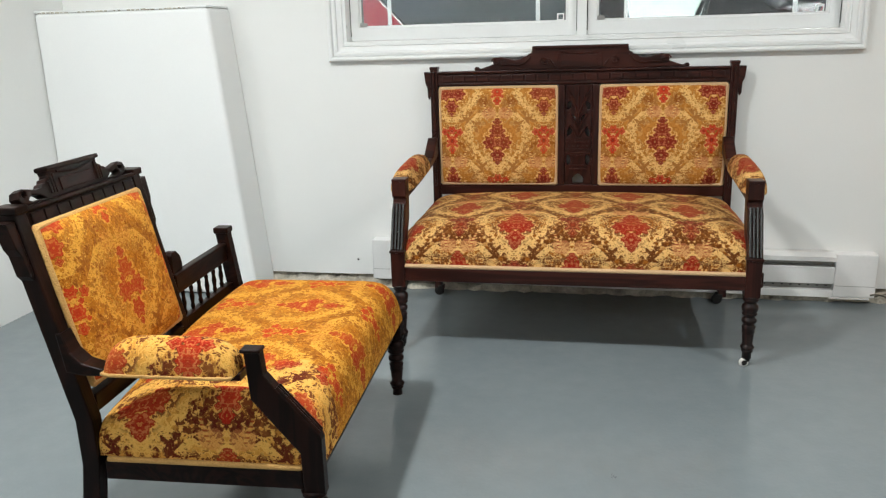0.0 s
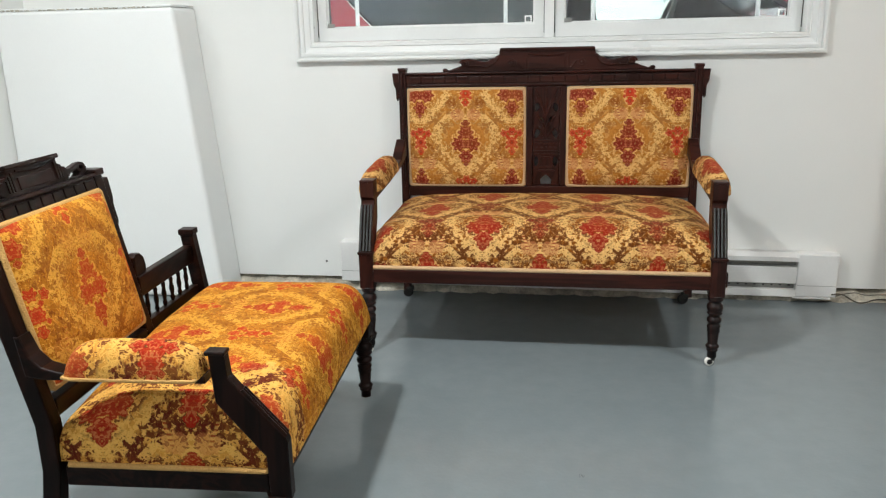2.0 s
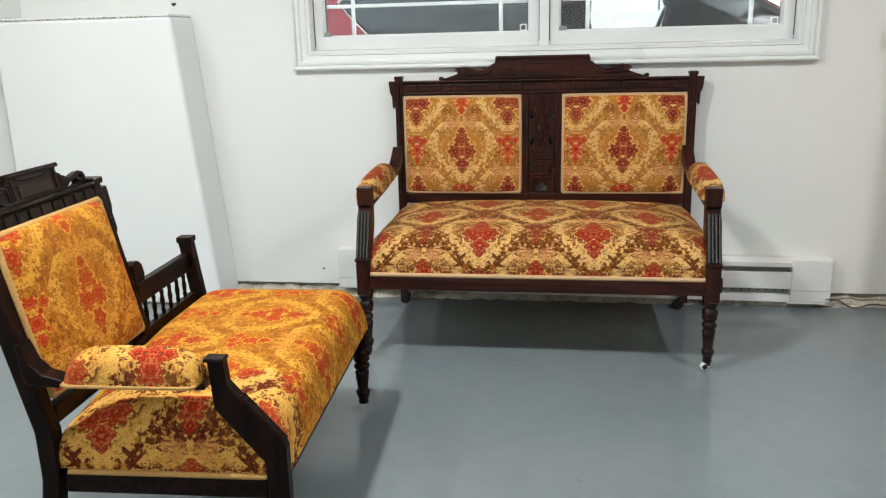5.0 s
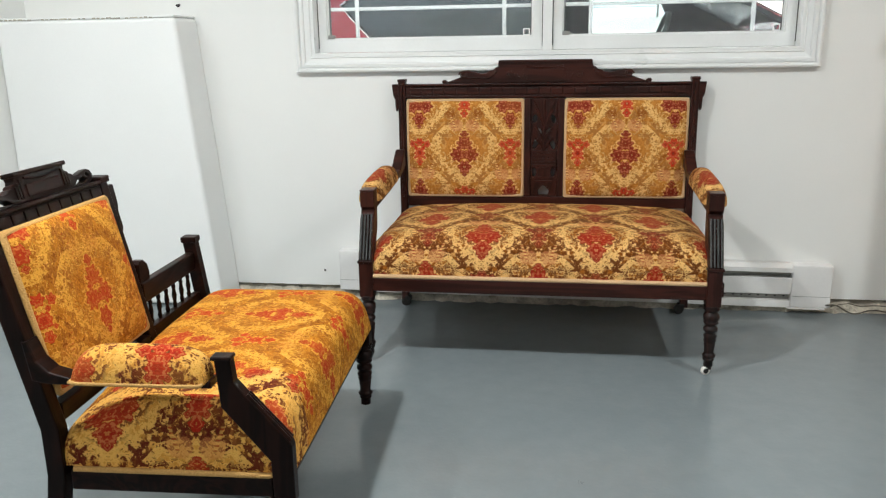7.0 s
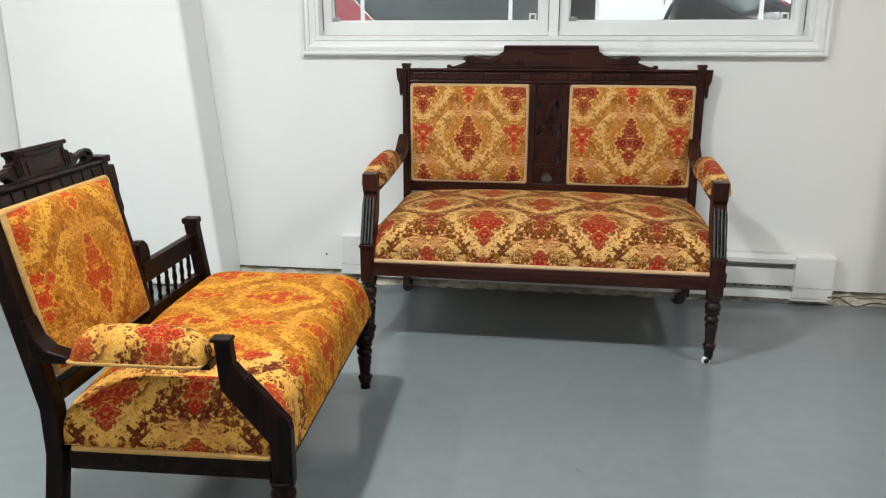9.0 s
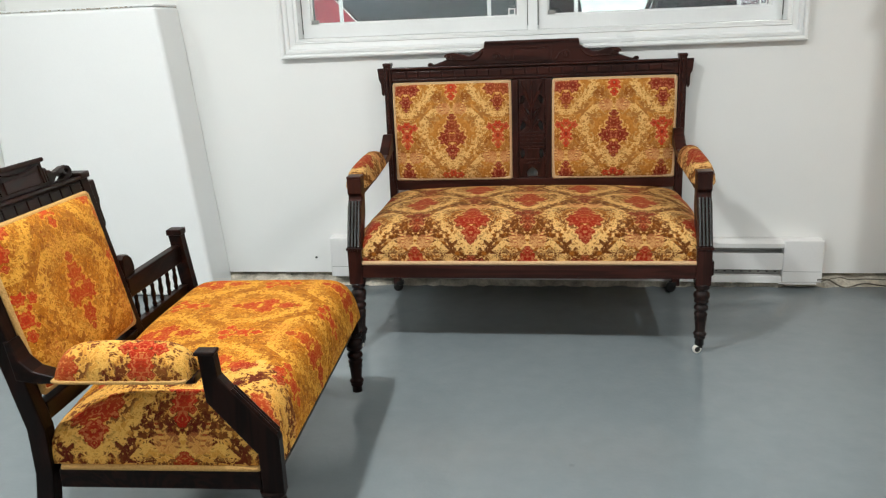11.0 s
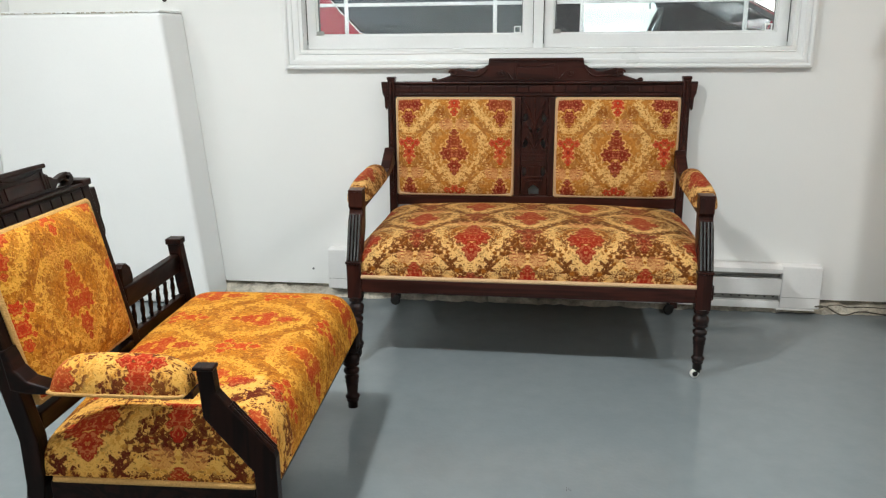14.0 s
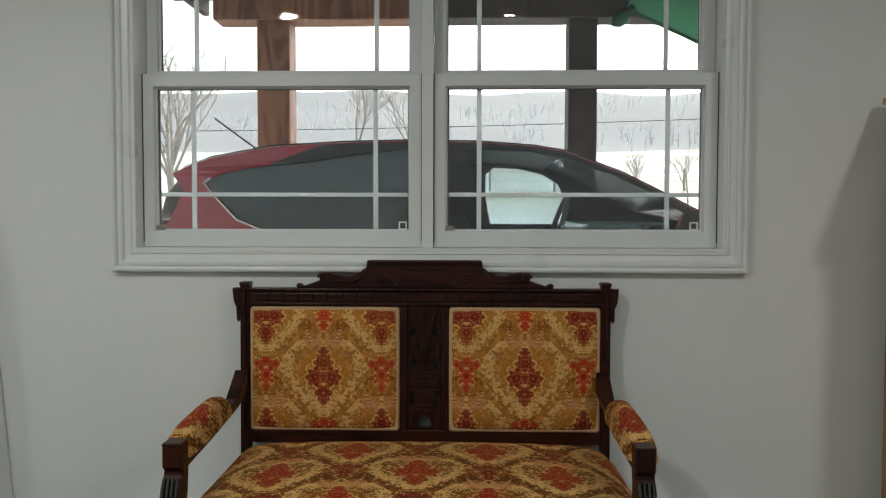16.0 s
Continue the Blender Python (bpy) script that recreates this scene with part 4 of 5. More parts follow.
part("crest_lip", box(-0.095, 0.095, -0.018, 0.013, 0.055, 0.065, 0.003), WALNUT, cc).matrix_basis = cm
part("crest_panel", box(-0.06, 0.06, -0.0145, -0.0105, 0.009, 0.036, 0.0015), WALNUT, cc).matrix_basis = cm
for s in (-1, 1):
    for k in range(3):
        o = part("notch", box(s * (0.076 + 0.009 * k) - 0.003, s * (0.076 + 0.009 * k) + 0.003, -0.0145, -0.0105, 0.009, 0.049 - 0.007 * k, 0.001), WALNUT, cc)
        o.matrix_basis = cm
o = part("swag", tube([(0.06 * t, -0.0125, 0.050 - 0.006 * (1 - t * t)) for t in [k / 6 - 1 for k in range(13)]], 0.0026, False, 1), WALNUT, cc)
o.matrix_basis = cm
# low spindled rail on to the far end
LY = 0.482
gal = part("gallery_rail", box(CP1 + 0.017, CL - 0.046, LY + 0.008, LY + 0.032, 0.452, 0.505, 0.004), WALNUT, chaise, "low open rail with turned spindles")
part("lower_rail", box(CP1 + 0.017, CL - 0.046, LY, LY + 0.022, 0.35, 0.386, 0.003), WALNUT, gal)
for i in range(6):
    fx = CP1 + 0.055 + i * 0.047
    part("spindle", lathe([(0.004, 0.384), (0.0065, 0.395), (0.0045, 0.402), (0.0068, 0.42), (0.0045, 0.437), (0.006, 0.445), (0.004, 0.454)], 10, pose(fx, LY + 0.014, 0)), WALNUT, gal, smooth=True)
ep = part("end_post", plate([[(LY - 0.012, 0.03), (LY + 0.022, 0.03), (LY + 0.012, 0.24), (LY + 0.014, 0.34), (LY + 0.04, 0.535), (LY + 0.004, 0.535), (LY - 0.022, 0.34), (LY - 0.024, 0.24)]], 0.034, 0.003, Matrix.Translation((CL - 0.03, 0, 0)) @ SIDE), WALNUT, chaise)
part("post_cap", box(CL - 0.05, CL - 0.01, LY, LY + 0.044, 0.533, 0.55, 0.003), WALNUT, ep)
caster(ep, CL - 0.03, LY + 0.004, 0.015, IRON)
brk = [(0.0, 0.0), (0.055, 0.0), (0.056, 0.02), (0.048, 0.042), (0.03, 0.056), (0.01, 0.058), (0.0, 0.05)]
part("corner_bracket", plate([[(CP1 + 0.016 + a, 0.505 + b) for a, b in brk]], 0.024, 0.003, Matrix.Translation((0, LY + 0.026, 0)) @ UP), WALNUT, gal)

# ---------------------------------------------------------------- oak cabinet by the wall
cab = thing("cabinet", pose(1.665, 3.178, 0), "tall golden oak plywood cabinet standing against the wall", "cabinet")
CW, CD = 0.62, 0.66
part("side_panel", plate([[(0, 0.0), (0, 1.51), (-CD, 1.51), (-CD, 0.0), (-CD + 0.05, 0.0), (-CD + 0.09, 0.045), (-0.06, 0.045), (-0.03, 0.0)]], 0.02, 0.0015, Matrix.Translation((0.01, 0, 0)) @ SIDE), OAK, cab)
part("side_panel", plate([[(0, 0.0), (0, 1.51), (-CD, 1.51), (-CD, 0.0), (-CD + 0.05, 0.0), (-CD + 0.09, 0.045), (-0.06, 0.045), (-0.03, 0.0)]], 0.02, 0.0015, Matrix.Translation((CW - 0.01, 0, 0)) @ SIDE), OAK, cab)
part("top", box(-0.024, CW + 0.024, -CD - 0.024, 0.008, 1.512, 1.534, 0.004), OAK, cab)
part("back_panel", box(0.021, CW - 0.021, -0.012, -0.004, 0.06, 1.508), OAK, cab)
part("bottom_panel", box(0.021, CW - 0.021, -CD + 0.02, -0.014, 0.05, 0.068), OAK, cab)
for x0, x1 in ((0.003, CW / 2 - 0.002), (CW / 2 + 0.002, CW - 0.003)):
    dr = part("door", box(x0, x1, -CD - 0.02, -CD - 0.002, 0.06, 1.5, 0.003), OAK, cab)
    hx = x1 - 0.04 if x0 < 0.1 else x0 + 0.04
    part("knob", lathe([(0.006, 0), (0.006, 0.012), (0.014, 0.018), (0.013, 0.026), (0.004, 0.029)], 16, pose(hx, -CD - 0.02, 0.85, 90)), IRON, dr, smooth=True)

# ---------------------------------------------------------------- small things in the room
cable = part("power_cable", tube([(1.34, 3.16, 0.045), (1.38, 3.17, 0.05), (1.42, 3.165, 0.02), (1.46, 3.17, 0.006), (1.52, 3.175, 0.03), (1.60, 3.18, 0.012), (1.72, 3.19, 0.006)], 0.003, False, 2, True), BLACK, None, smooth=True)
cable.data.materials[0] = CABLE
tagged(cable, "thin black cable lying along the wall's foot", "cable")
cable2 = part("power_cable", tube([(1.36, 3.185, 0.03), (1.43, 3.18, 0.055), (1.47, 3.185, 0.035), (1.55, 3.185, 0.045), (1.7, 3.19, 0.03)], 0.0022, False, 2, True), BLACK, None, smooth=True)
cable2.data.materials[0] = CABLE
tagged(cable2, "thin black cable lying along the wall's foot", "cable")
hook = thing("wall_hook", pose(-1.33, NORTH, 1.262), "small black hook screwed into the white wall", "hook")
part("shank", lathe([(0.006, -0.002), (0.006, 0.004), (0.0025, 0.005), (0.0025, 0.025)], 10, pose(0, 0, 0, 90)), IRON, hook)
part("tip", tube([(0, -0.024, 0), (0.006, -0.028, -0.006), (0.014, -0.028, -0.006), (0.017, -0.026, 0.002)], 0.0035, False, 2, True), IRON, hook)
screw = tagged(part("wall_screw", lathe([(0.005, 0), (0.004, 0.003)], 10, pose(-0.755, NORTH - 0.0002, 0.118, 90)), IRON, None), "small dark screw head in the white wall", "screw")
lint = bmesh.new()
for i in range(9):
    a, r = rng.uniform(0, 6.28), rng.uniform(0.0, 0.007)
    x, y, l = 0.337 + r * math.cos(a), 1.775 + 1.5 * r * math.sin(a), rng.uniform(0.003, 0.008)
    box(x - 0.0004, x + 0.0004, y - l / 2, y + l / 2, 0.0004, 0.0012, 0, lint)
tagged(part("floor_lint", lint, BLACK), "small dark scuff of lint on the floor", "lint", kind="stuff")

# ---------------------------------------------------------------- outside: ground, hills, woods
GRAVEL, grb = start("winter_ground")
gs = Ex.tree.nodes.new("ShaderNodeSeparateXYZ")
gpos = spot()
Ex.tree.links.new(gpos.s, gs.inputs[0])
gy = Ex(gs.outputs[1])
ga, gbn, gc = noisy(gpos, 0.06, 4), noisy(gpos, 1.5, 4), noisy(gpos, 25, 3)
near_c = mix(gc, (0.22, 0.2, 0.18), (0.42, 0.4, 0.37))
field = mix(step(ga * 0.7 + gbn * 0.3, 0.42, 0.56), (0.55, 0.50, 0.40), (0.82, 0.82, 0.82))
woods = mix(noisy(vec(gy * 0.02, ga * 8.0, gbn), 9, 3), (0.22, 0.22, 0.23), (0.36, 0.36, 0.365))
gcol = mix(step(gy + (gbn - 0.5) * 4.0, 8.0, 11.0), near_c, field)
gcol = mix(step(gy + (ga - 0.5) * 30.0, 145.0, 160.0), gcol, woods)
finish(grb, gcol, 0.9, gc, 0.02)
GZ = -0.125


def land(x, y):
    if y < 12:
        return GZ
    if y < 160:
        z = (y - 12) * 0.098
    else:
        z = 14.5 + (y - 160) * 0.235 * (1 + 0.25 * noise.noise((x * 0.006, 3.1, 0)))
    if y > 330:
        z = min(z, 14.5 + 40 + 0.02 * (y - 330))
    return GZ + z + 0.012 * (y - 12) * noise.noise((x * 0.02, y * 0.02, 1.7)) * 1.2


xs = [-900, -500, -300, -200] + [-150 + 10 * i for i in range(31)] + [200, 300, 500, 900]
ys = [-600, -100, -20, 0, 4, 8, 12, 16, 22, 30, 40, 52, 66, 82, 100, 120, 140, 160, 180, 200, 225, 250, 280, 310, 350, 420, 600, 1200, 3000]
gm = bmesh.new()
gv = [[gm.verts.new((x, y, land(x, y))) for x in xs] for y in ys]
for j in range(len(ys) - 1):
    for i in range(len(xs) - 1):
        gm.faces.new((gv[j][i], gv[j][i + 1], gv[j + 1][i + 1], gv[j + 1][i]))
structure("ground", gm, GRAVEL, "gravel yard running into a pale winter field and hill", "ground", True)
BARK = plain("grey_bark", (0.34, 0.31, 0.28), 0.9, vary=0.3)


def limb(bm, a, b, ra, rb, sides=5):
    d = (b - a).normalized()
    side = d.orthogonal().normalized()
    other = d.cross(side)
    lo = [bm.verts.new(a + (side * math.cos(2 * math.pi * k / sides) + other * math.sin(2 * math.pi * k / sides)) * ra) for k in range(sides)]
    hi = [bm.verts.new(b + (side * math.cos(2 * math.pi * k / sides) + other * math.sin(2 * math.pi * k / sides)) * rb) for k in range(sides)]
    for k in range(sides):
        bm.faces.new((lo[k], lo[(k + 1) % sides], hi[(k + 1) % sides], hi[k]))


def branch(bm, a, d, length, r, depth, rnd):
    b = a + d * length
    limb(bm, a, b, r, r * 0.72, 5 if depth > 2 else 3)
    if depth == 0:
        return
    for k in range(3 if depth > 1 else 2):
        t = rnd.uniform(0.55, 1.0) if k else 1.0
        nd = (d + Vector((rnd.uniform(-0.7, 0.7), rnd.uniform(-0.7, 0.7), rnd.uniform(-0.15, 0.5)))).normalized()
        branch(bm, a + d * length * t, nd, length * rnd.uniform(0.6, 0.82), r * (0.68 if k == 0 else 0.5), depth - 1, rnd)


def bare_tree(x, y, h, seed, depth=5, r=None):
    rnd = random.Random(seed)
    t = thing("bare_tree", pose(x, y, land(x, y) - 0.05), "leafless grey tree in the winter field", "tree", "bare trees in the field")
    bm = bmesh.new()
    top = Vector((rnd.uniform(-0.05, 0.05) * h, 0, h * 0.3))
    limb(bm, Vector((0, 0, 0)), top, r or h * 0.013, (r or h * 0.013) * 0.8, 7)
    part("trunk", bm, BARK, t)
    bm = bmesh.new()
    for k in range(4):
        d = Vector((rnd.uniform(-0.6, 0.6), rnd.uniform(-0.6, 0.6), 1)).normalized()
        branch(bm, top * rnd.uniform(0.75, 1.0), d, h * 0.24, (r or h * 0.013) * 0.6, depth - 1, rnd)
    part("crown", bm, BARK, t)


bare_tree(-6.4, 19, 5.2, 3)
bare_tree(-7.6, 22, 6.0, 4)
bare_tree(-5.4, 42, 7.5, 5)
bare_tree(-2.5, 46, 7.0, 8)
bare_tree(10.2, 24, 4.6, 6)
bare_tree(8.6, 30, 2.6, 7)
bare_tree(6.9, 31, 2.2, 9)
bare_tree(11.9, 30, 3.6, 11)
bare_tree(7.6, 34, 2.4, 12)
wd = random.Random(9)
bm = bmesh.new()
for i in range(500):
    x, y = wd.uniform(-170, 170), wd.uniform(162, 250)
    z, h = land(x, y), wd.uniform(2, 4.5)
    limb(bm, Vector((x, y, z)), Vector((x + wd.uniform(-1, 1), y, z + h)), 0.16, 0.06, 3)
    limb(bm, Vector((x, y, z + h * 0.4)), Vector((x + wd.uniform(-2.5, 2.5), y, z + h * 0.9)), 0.1, 0.03, 3)
# bark with the haze of distance mixed into its colour
HAZY = plain("hazed_far_bark", (0.75, 0.75, 0.755), 0.95, vary=0.15, scale=0.05)
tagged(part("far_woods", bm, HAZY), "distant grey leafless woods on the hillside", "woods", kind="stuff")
fence = thing("field_fence", pose(0, 40, 0), "low wire fence across the pale field", "fence")
for i in range(16):
    fx = -24 + i * 3.2
    part("post", box(fx - 0.05, fx + 0.05, -0.05, 0.05, land(fx, 40) - 0.1, land(fx, 40) + 1.1, 0.01), BARK, fence)
for hz in (0.5, 0.95):
    part("wire", tube([(-24 + i * 3.2, 0, land(-24 + i * 3.2, 40) + hz) for i in range(16)], 0.012, False, 1), BARK, fence)

line = thing("power_line", pose(0, 30, 0), "thin dark overhead wire strung across the field", "wire")
for px in (-40.0, 40.0):
    part("pole", lathe([(0.14, -1.0), (0.10, 9.0)], 10, pose(px, 0, land(px, 30))), BARK, line)
    part("insulator", lathe([(0.04, 0), (0.06, 0.08), (0.03, 0.16)], 8, pose(px, 0, land(px, 30) + 9.0)), BARK, line)
part("wire", tube([(-40 + 4.0 * i, 0, 4.45 + 0.0008 * (-40 + 4.0 * i + 3) ** 2 + 0.018 * (-40 + 4.0 * i)) for i in range(21)], 0.014, False, 1), BLACK, line)

# ---------------------------------------------------------------- porch
TIMBER = wood("brown_timber", (0.16, 0.065, 0.03), (0.36, 0.17, 0.09), 0.7, 2, 5, 40, 0.002)
DARKTIMBER = wood("grey_timber", (0.03, 0.026, 0.025), (0.075, 0.065, 0.06), 0.75, 2, 5, 40, 0.002)
porch = thing("porch", pose(0, 7.2, GZ), "open timber porch with square posts and heavy beam", "porch")
part("post", box(-1.391, -1.117, 0, 0.27, 0, 2.90, 0.012), TIMBER, porch, "reddish brown timber post")
part("post", box(1.185, 1.421, 0, 0.24, 0, 2.90, 0.012), DARKTIMBER, porch, "dark grey timber post")
part("beam", box(-1.75, 0.15, -0.02, 0.26, 2.90, 3.2, 0.012), TIMBER, porch)
part("beam", box(0.155, 3.9, -0.02, 0.26, 2.905, 3.2, 0.012), DARKTIMBER, porch)
part("post", box(3.65, 3.9, 0, 0.24, 0, 2.90, 0.012), DARKTIMBER, porch)
part("roof", box(-2.3, 4.6, -3.74, 0.6, 3.22, 3.3, 0.01), DARKTIMBER, porch)
for i in range(8):
    rx = -2.0 + i * 0.85
    part("rafter", box(rx, rx + 0.06, -3.73, 0.5, 3.06, 3.219, 0.004), DARKTIMBER, porch)
TARP = plain("green_tarpaulin", (0.08, 0.36, 0.20), 0.4, vary=0.35, scale=5, fine=300)
Ex.tree = TARP.node_tree
glow = Ex.tree.nodes.new("ShaderNodeBsdfTranslucent")
glow.inputs[0].default_value = (0.22, 0.62, 0.40, 1)
thin = Ex.tree.nodes.new("ShaderNodeMixShader")
thin.inputs[0].default_value = 0.45
Ex.tree.links.new(Ex.tree.nodes["Principled BSDF"].outputs[0], thin.inputs[1])
Ex.tree.links.new(glow.outputs[0], thin.inputs[2])
Ex.tree.links.new(thin.outputs[0], Ex.tree.nodes["Material Output"].inputs[0])
HEM = plain("dark_green_hem", (0.02, 0.13, 0.07), 0.5, vary=0.3)
bm = bmesh.new()
uvg = []
for j in range(13):
    row = []
    for i in range(29):
        s, t = i / 28, j / 12
        lowz = 2.80 - 0.72 * s
        z = lowz + (3.05 - lowz) * t
        row.append(bm.verts.new((1.6 + 1.53 * s + 0.03 * math.sin(t * 5), 6.98 - 0.35 * t * s + 0.03 * math.sin(s * 17 + t * 3) * t, z)))
    uvg.append(row)
for j in range(12):
    for i in range(28):
        bm.faces.new((uvg[j][i], uvg[j][i + 1], uvg[j + 1][i + 1], uvg[j + 1][i]))
bmesh.ops.solidify(bm, geom=bm.faces[:], thickness=0.004)
tarp = thing("tarpaulin", pose(0, 0, 0), "green tarpaulin tied up under the porch beam", "tarpaulin")
part("sheet", bm, TARP, tarp, smooth=True)
part("hem", tube([(1.6 + 1.53 * s, 6.975, 2.798 - 0.72 * s) for s in [k / 28 for k in range(29)]], 0.016, False, 2), HEM, tarp)
part("tied_corner", lathe([(0.01, -0.10), (0.05, -0.06), (0.06, 0.0), (0.03, 0.07), (0.04, 0.12)], 10, pose(1.57, 6.96, 2.72, 0, 50, 0)), HEM, tarp, smooth=True)

# ---------------------------------------------------------------- car
CARRED, crb = start("red_car_paint")
finish(crb, (0.36, 0.022, 0.04), 0.2)
crb.inputs["Coat Weight"].default_value = 0.8
TINT, tb = start("tinted_car_glass")
finish(tb, (0.045, 0.062, 0.066), 0.04)
CLEAR, cb = start("clear_car_glass")
cb.inputs["Transmission Weight"].default_value = 1.0
cb.inputs["IOR"].default_value = 1.2
finish(cb, (0.55, 0.62, 0.62), 0.0)
CARBLACK = plain("black_car_trim", (0.017, 0.019, 0.021), 0.35)
SEATCLOTH = plain("dark_car_seat", (0.03, 0.03, 0.032), 0.85)
CHROME = plain("bright_trim", (0.7, 0.7, 0.7), 0.15, 1.0, vary=0.05)
CY0, CY1 = 5.0, 6.72
car = thing("car", pose(0.3, (CY0 + CY1) / 2, GZ), "red compact hatchback with dark tinted rear windows parked outside", "car")
HWD = (CY1 - CY0) / 2


def sheared(me, side):
    """Leans a side sheet of the car inwards above the belt line, and sets it on its side."""
    for v in me.vertices:
        x, z = v.co.x, v.co.z
        y = v.co.y
        inward = max(0.0, z + GZ - 1.06) * 0.34 + max(0.0, 0.55 - z) * 0.08 + max(0.0, abs(x) - 1.5) * 0.12
        v.co.y = side * (HWD - inward) + y
    return me


def cx(pts):
    return [(x - 0.3, z - GZ) for x, z in pts]


ROOF = [(-1.33, 1.40), (-1.27, 1.43), (-1.11, 1.49), (-0.765, 1.555), (-0.358, 1.578), (0.016, 1.588), (0.42, 1.58), (0.727, 1.556), (0.912, 1.524)]
SHIELD = [(0.912, 1.524), (1.22, 1.400), (1.43, 1.290), (1.62, 1.185)]
HOOD = [(1.62, 1.185), (2.0, 1.12), (2.35, 1.03), (2.55, 0.93)]
FRONT = [(2.55, 0.93), (2.62, 0.75), (2.64, 0.45), (2.60, 0.22)]
REARLOW = [(-1.36, 0.22), (-1.45, 0.40), (-1.45, 0.62), (-1.40, 0.95), (-1.38, 1.14)]
REARGLASS = [(-1.38, 1.14), (-1.355, 1.28), (-1.25, 1.425)]


def arch(x, r=0.36, n=10):
    return [(x + r * math.cos(math.pi * k / n), 0.22 + r * math.sin(math.pi * k / n) - 0.02) for k in range(n + 1)]


outline = ROOF + SHIELD[1:] + HOOD[1:] + FRONT[1:] + arch(1.95) + arch(-0.72) + REARLOW[:-1] + [(-1.33, 1.10), (-1.25, 1.30)]
RW = [(-1.134, 1.347), (-1.06, 1.267), (-0.93, 1.142), (-0.822, 1.10), (-0.70, 1.06), (-0.60, 1.02), (0.14, 1.02), (0.16, 1.54), (-0.046, 1.543), (-0.30, 1.51), (-0.543, 1.470), (-0.862, 1.437), (-1.033, 1.401), (-1.10, 1.372)]
FW = [(0.22, 1.02), (1.46, 1.02), (1.54, 1.185), (1.43, 1.258), (1.17, 1.396), (0.90, 1.485), (0.70, 1.525), (0.42, 1.54), (0.22, 1.545)]
FFW = [(0.53, 1.1), (1.07, 1.1), (1.08, 1.3), (1.03, 1.4), (0.91, 1.47), (0.73, 1.51), (0.55, 1.52), (0.49, 1.47), (0.49, 1.3)]
for side in (-1, 1):
    sp = part("side_panel", sheared(plate([cx(outline), cx(RW), cx(FW if side < 0 else FFW)], 0.03, 0, UP), side), CARRED, car)
    part("rear_side_glass", sheared(plate([cx(RW)], 0.008, 0, UP), side), TINT, car, "dark tinted rear side window")
    fg = part("front_side_glass", sheared(plate([cx(FW if side < 0 else FFW)], 0.006, 0, UP), side), CLEAR, car)
    fg.visible_shadow = False
    part("window_trim", sheared(tube([(x, -0.017, z) for x, z in cx([RW[-1], RW[0], RW[1], RW[2], RW[3], RW[4], RW[5]])], 0.009, False, 1), side), CHROME, sp)
    part("door_seam", sheared(tube([(-0.36, -0.014, 0.5), (-0.38, -0.014, 1.0), (-0.34, -0.014, 1.25)], 0.004, False, 1), side), CARBLACK, sp)
    part("pillar_trim", sheared(plate([cx([(0.14, 1.085), (0.22, 1.085), (0.22, 1.55), (0.16, 1.55)])], 0.036, 0, UP), side), CARBLACK, sp)
    # black sheet laid over the red for the shade under the roof edge
    part("roof_edge_shade", sheared(plate([cx([(-0.80, 1.442), (-0.543, 1.469), (-0.30, 1.509), (-0.046, 1.541), (0.22, 1.543), (0.7, 1.523), (0.9, 1.483), (1.17, 1.394), (1.43, 1.256), (1.54, 1.183), (1.615, 1.181), (1.43, 1.286), (1.22, 1.396), (0.91, 1.52), (0.727, 1.552), (0.42, 1.576), (0.016, 1.584), (-0.358, 1.573), (-0.50, 1.562)])], 0.034, 0, UP), side), CARBLACK, sp)
    part("inner_lining", sheared(plate([cx(outline), cx(RW), cx(FW if side < 0 else FFW)], 0.008, 0, Matrix.Translation((0, -side * 0.024, 0)) @ UP), side), CARBLACK, car)
    part("mirror_sail", sheared(plate([cx([(1.47, 1.03), (1.70, 1.03), (1.68, 1.14), (1.60, 1.182), (1.545, 1.18)])], 0.04, 0, UP), side), CARBLACK, sp)
    # bright strip added as the sky's highlight along the roof line
    part("roof_highlight", sheared(tube([(x, -side * 0.0, z + 0.004) for x, z in cx(ROOF[1:] + SHIELD[1:])], 0.010, False, 1), side), CHROME, sp)
    for wx in (1.95, -0.72):
        wh = part("wheel", lathe([(0.2, -0.09), (0.31, -0.09), (0.325, -0.06), (0.325, 0.06), (0.31, 0.09), (0.2, 0.09)], 28, pose(wx - 0.3, side * (HWD - 0.12), 0.325, 90)), BLACK, car, smooth=True)
        part("rim", lathe([(0.03, -0.07), (0.2, -0.085), (0.205, 0.085), (0.03, 0.07)], 20, pose(wx - 0.3, side * (HWD - 0.12), 0.325, 90)), CHROME, wh)


def skin(name, pts, material, crown=0.03, n=10):
    """A strip of bodywork across the car between its side sheets."""
    bm = bmesh.new()
    rows = []
    for x, z in cx(pts):
        inward = max(0.0, z + GZ - 1.06) * 0.34 + max(0.0, 0.55 - z) * 0.08 + max(0.0, abs(x) - 1.5) * 0.12
        hw = HWD - inward
        rows.append([bm.verts.new((x, -hw + 2 * hw * k / n, z + crown * (1 - (2 * k / n - 1) ** 2))) for k in range(n + 1)])
    for a, b in zip(rows, rows[1:]):
        for k in range(n):
            bm.faces.new((a[k], a[k + 1], b[k + 1], b[k]))
    bmesh.ops.solidify(bm, geom=bm.faces[:], thickness=0.012)
    return part(name, bm, material, car, smooth=True)


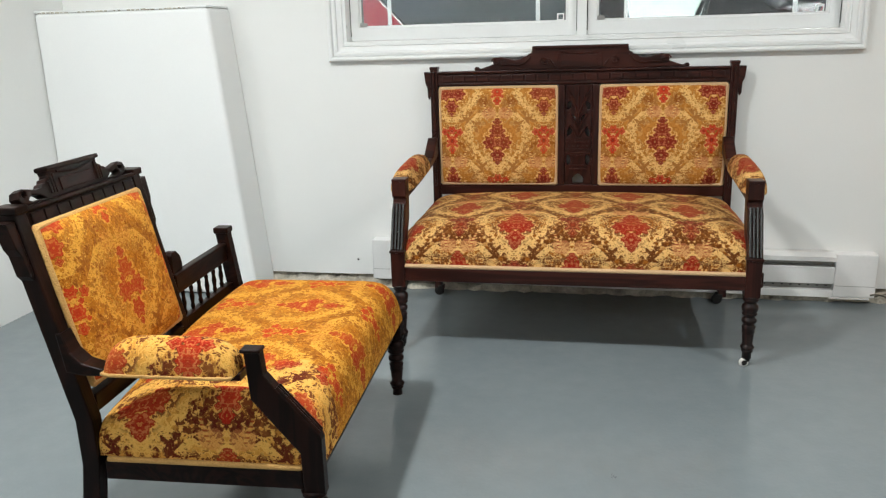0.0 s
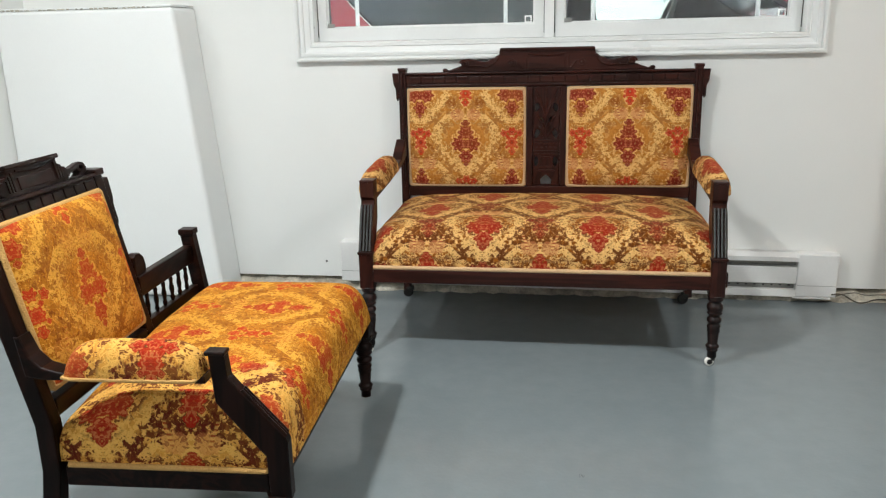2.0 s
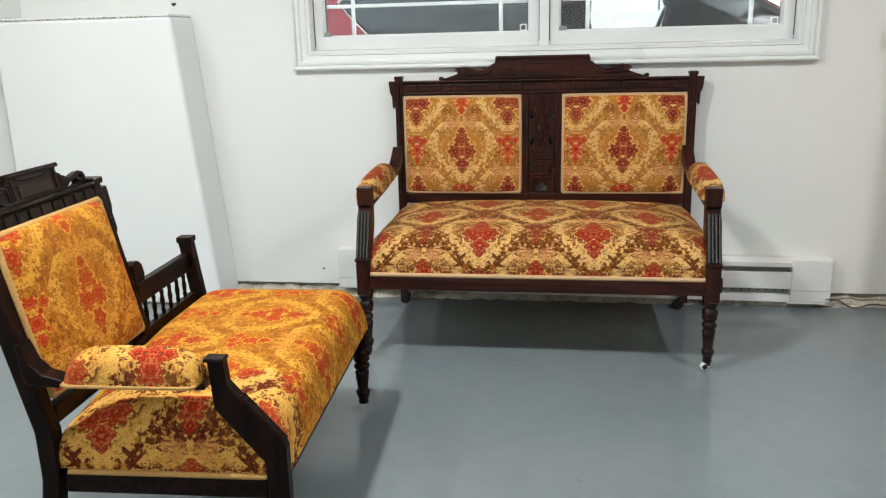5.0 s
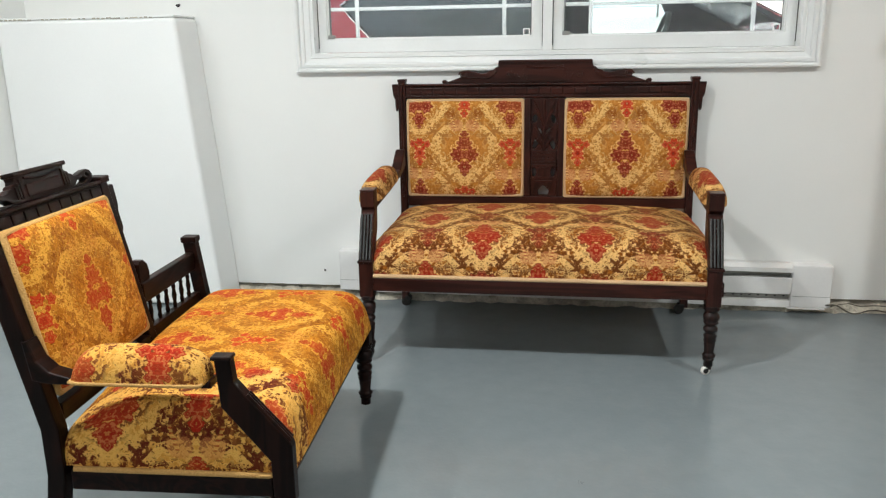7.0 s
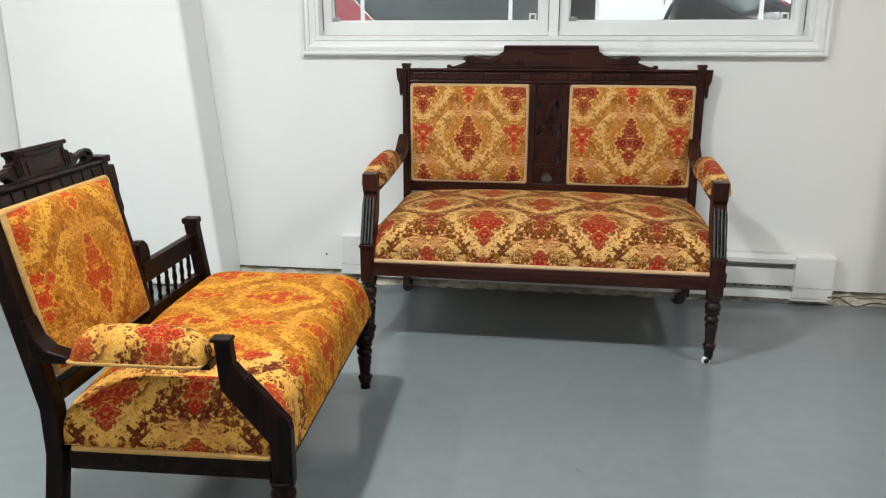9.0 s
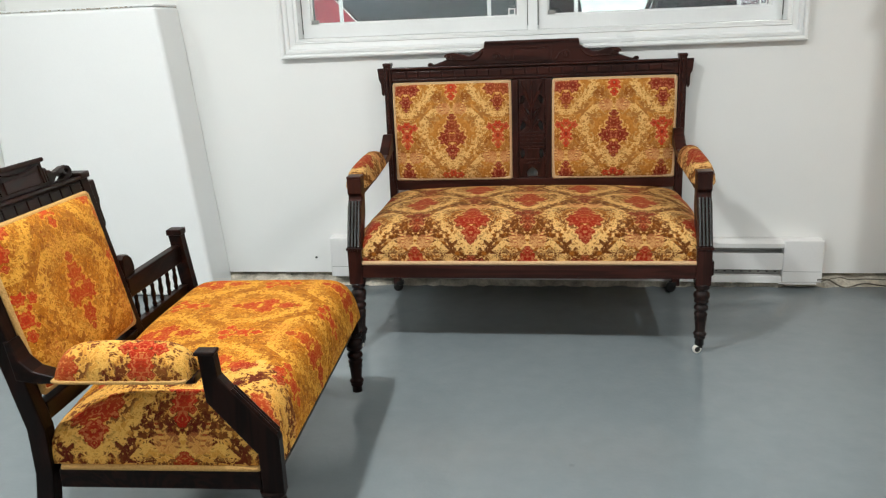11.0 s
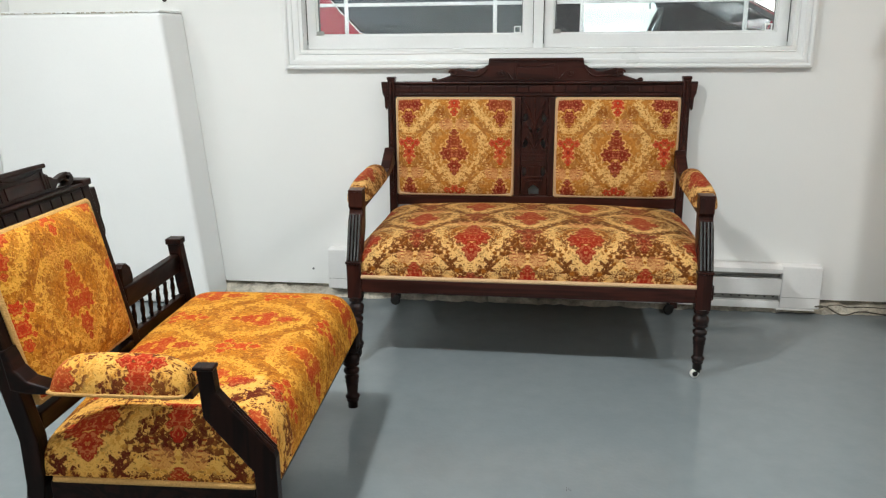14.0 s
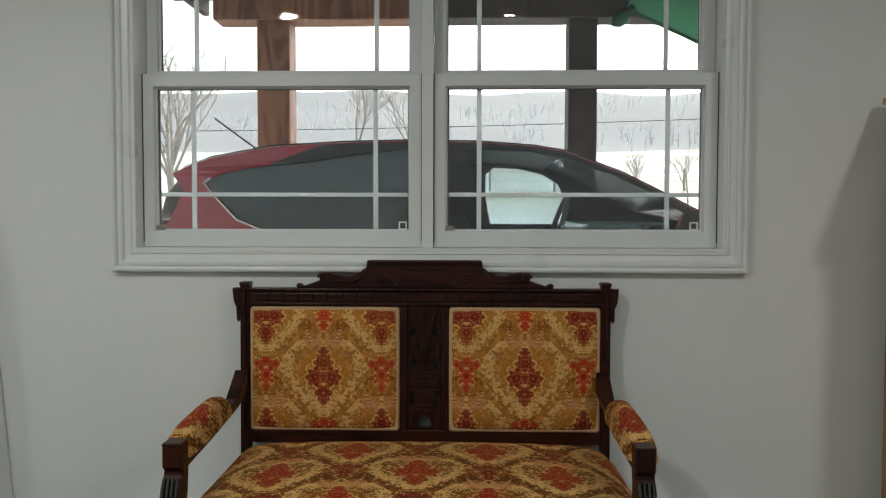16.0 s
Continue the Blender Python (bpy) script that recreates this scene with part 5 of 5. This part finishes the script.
skin("roof", ROOF, CARRED, 0.014)
# opaque dark glass put in for the shade of the cabin behind it
skin("windshield", SHIELD, TINT, 0.02)
skin("roof_lining", [(x, z - 0.02) for x, z in ROOF[2:]], CARBLACK, 0.01)
skin("hood", HOOD, CARRED, 0.03)
skin("front_bumper", FRONT, CARRED, 0.0)
skin("tailgate", REARLOW, CARRED, 0.0)
skin("rear_glass", REARGLASS, TINT, 0.01)
part("underbody", box(-1.65, 2.25, -0.7, 0.7, 0.22, 0.3, 0.01), CARBLACK, car)
part("tail_light", box(-1.70, -1.66, -0.80, -0.60, 0.95, 1.2, 0.02), plain("red_lens", (0.4, 0.02, 0.02), 0.2), car)
part("tail_light", box(-1.70, -1.66, 0.60, 0.80, 0.95, 1.2, 0.02), bpy.data.materials["red_lens"], car)
ant = part("antenna_base", lathe([(0.075, -0.02), (0.07, 0.02), (0.05, 0.045), (0.02, 0.05)], 14, pose(-1.30, 0, 1.69)), CARBLACK, car, "black roof antenna")
part("mast", tube([(-1.30, 0, 1.695), (-1.62, 0, 1.93)], 0.006, False, 2), CARBLACK, ant)
# grey-green of the reflections on the dash, put into its colour
DASH = plain("reflection_tinted_dash", (0.30, 0.40, 0.39), 0.3, vary=0.3, scale=9)
part("dashboard", box(0.72, 1.24, -0.66, 0.66, 0.95, 1.25, 0.06, None, 3), DASH, car)
for y in (-0.38, 0.38):
    fs = part("front_seat", box(-0.22, 0.06, y - 0.25, y + 0.25, 0.55, 1.30, 0.06, None, 3), SEATCLOTH, car)
    part("head_rest", box(-0.22, -0.08, y - 0.13, y + 0.13, 1.33, 1.54, 0.05, None, 3), SEATCLOTH, fs)
    part("cushion", box(-0.1, 0.45, y - 0.25, y + 0.25, 0.45, 0.62, 0.05, None, 3), SEATCLOTH, fs)
part("rear_seat", box(-1.25, -1.0, -0.62, 0.62, 0.5, 1.32, 0.06, None, 3), SEATCLOTH, car)
part("steering_wheel", tube([(0.6 + 0.06 * math.cos(a), -0.36 + 0.185 * math.sin(a), 1.22 + 0.175 * math.cos(a)) for a in [k * math.pi / 12 for k in range(24)]], 0.016, True, 3), SLOT, car, "grey steering wheel", True)
for side in (-1, 1):
    part("wing_mirror", box(1.02, 1.14, side * 0.84 - 0.1, side * 0.84 + 0.1, 1.10, 1.24, 0.03, None, 3), CARBLACK, car)
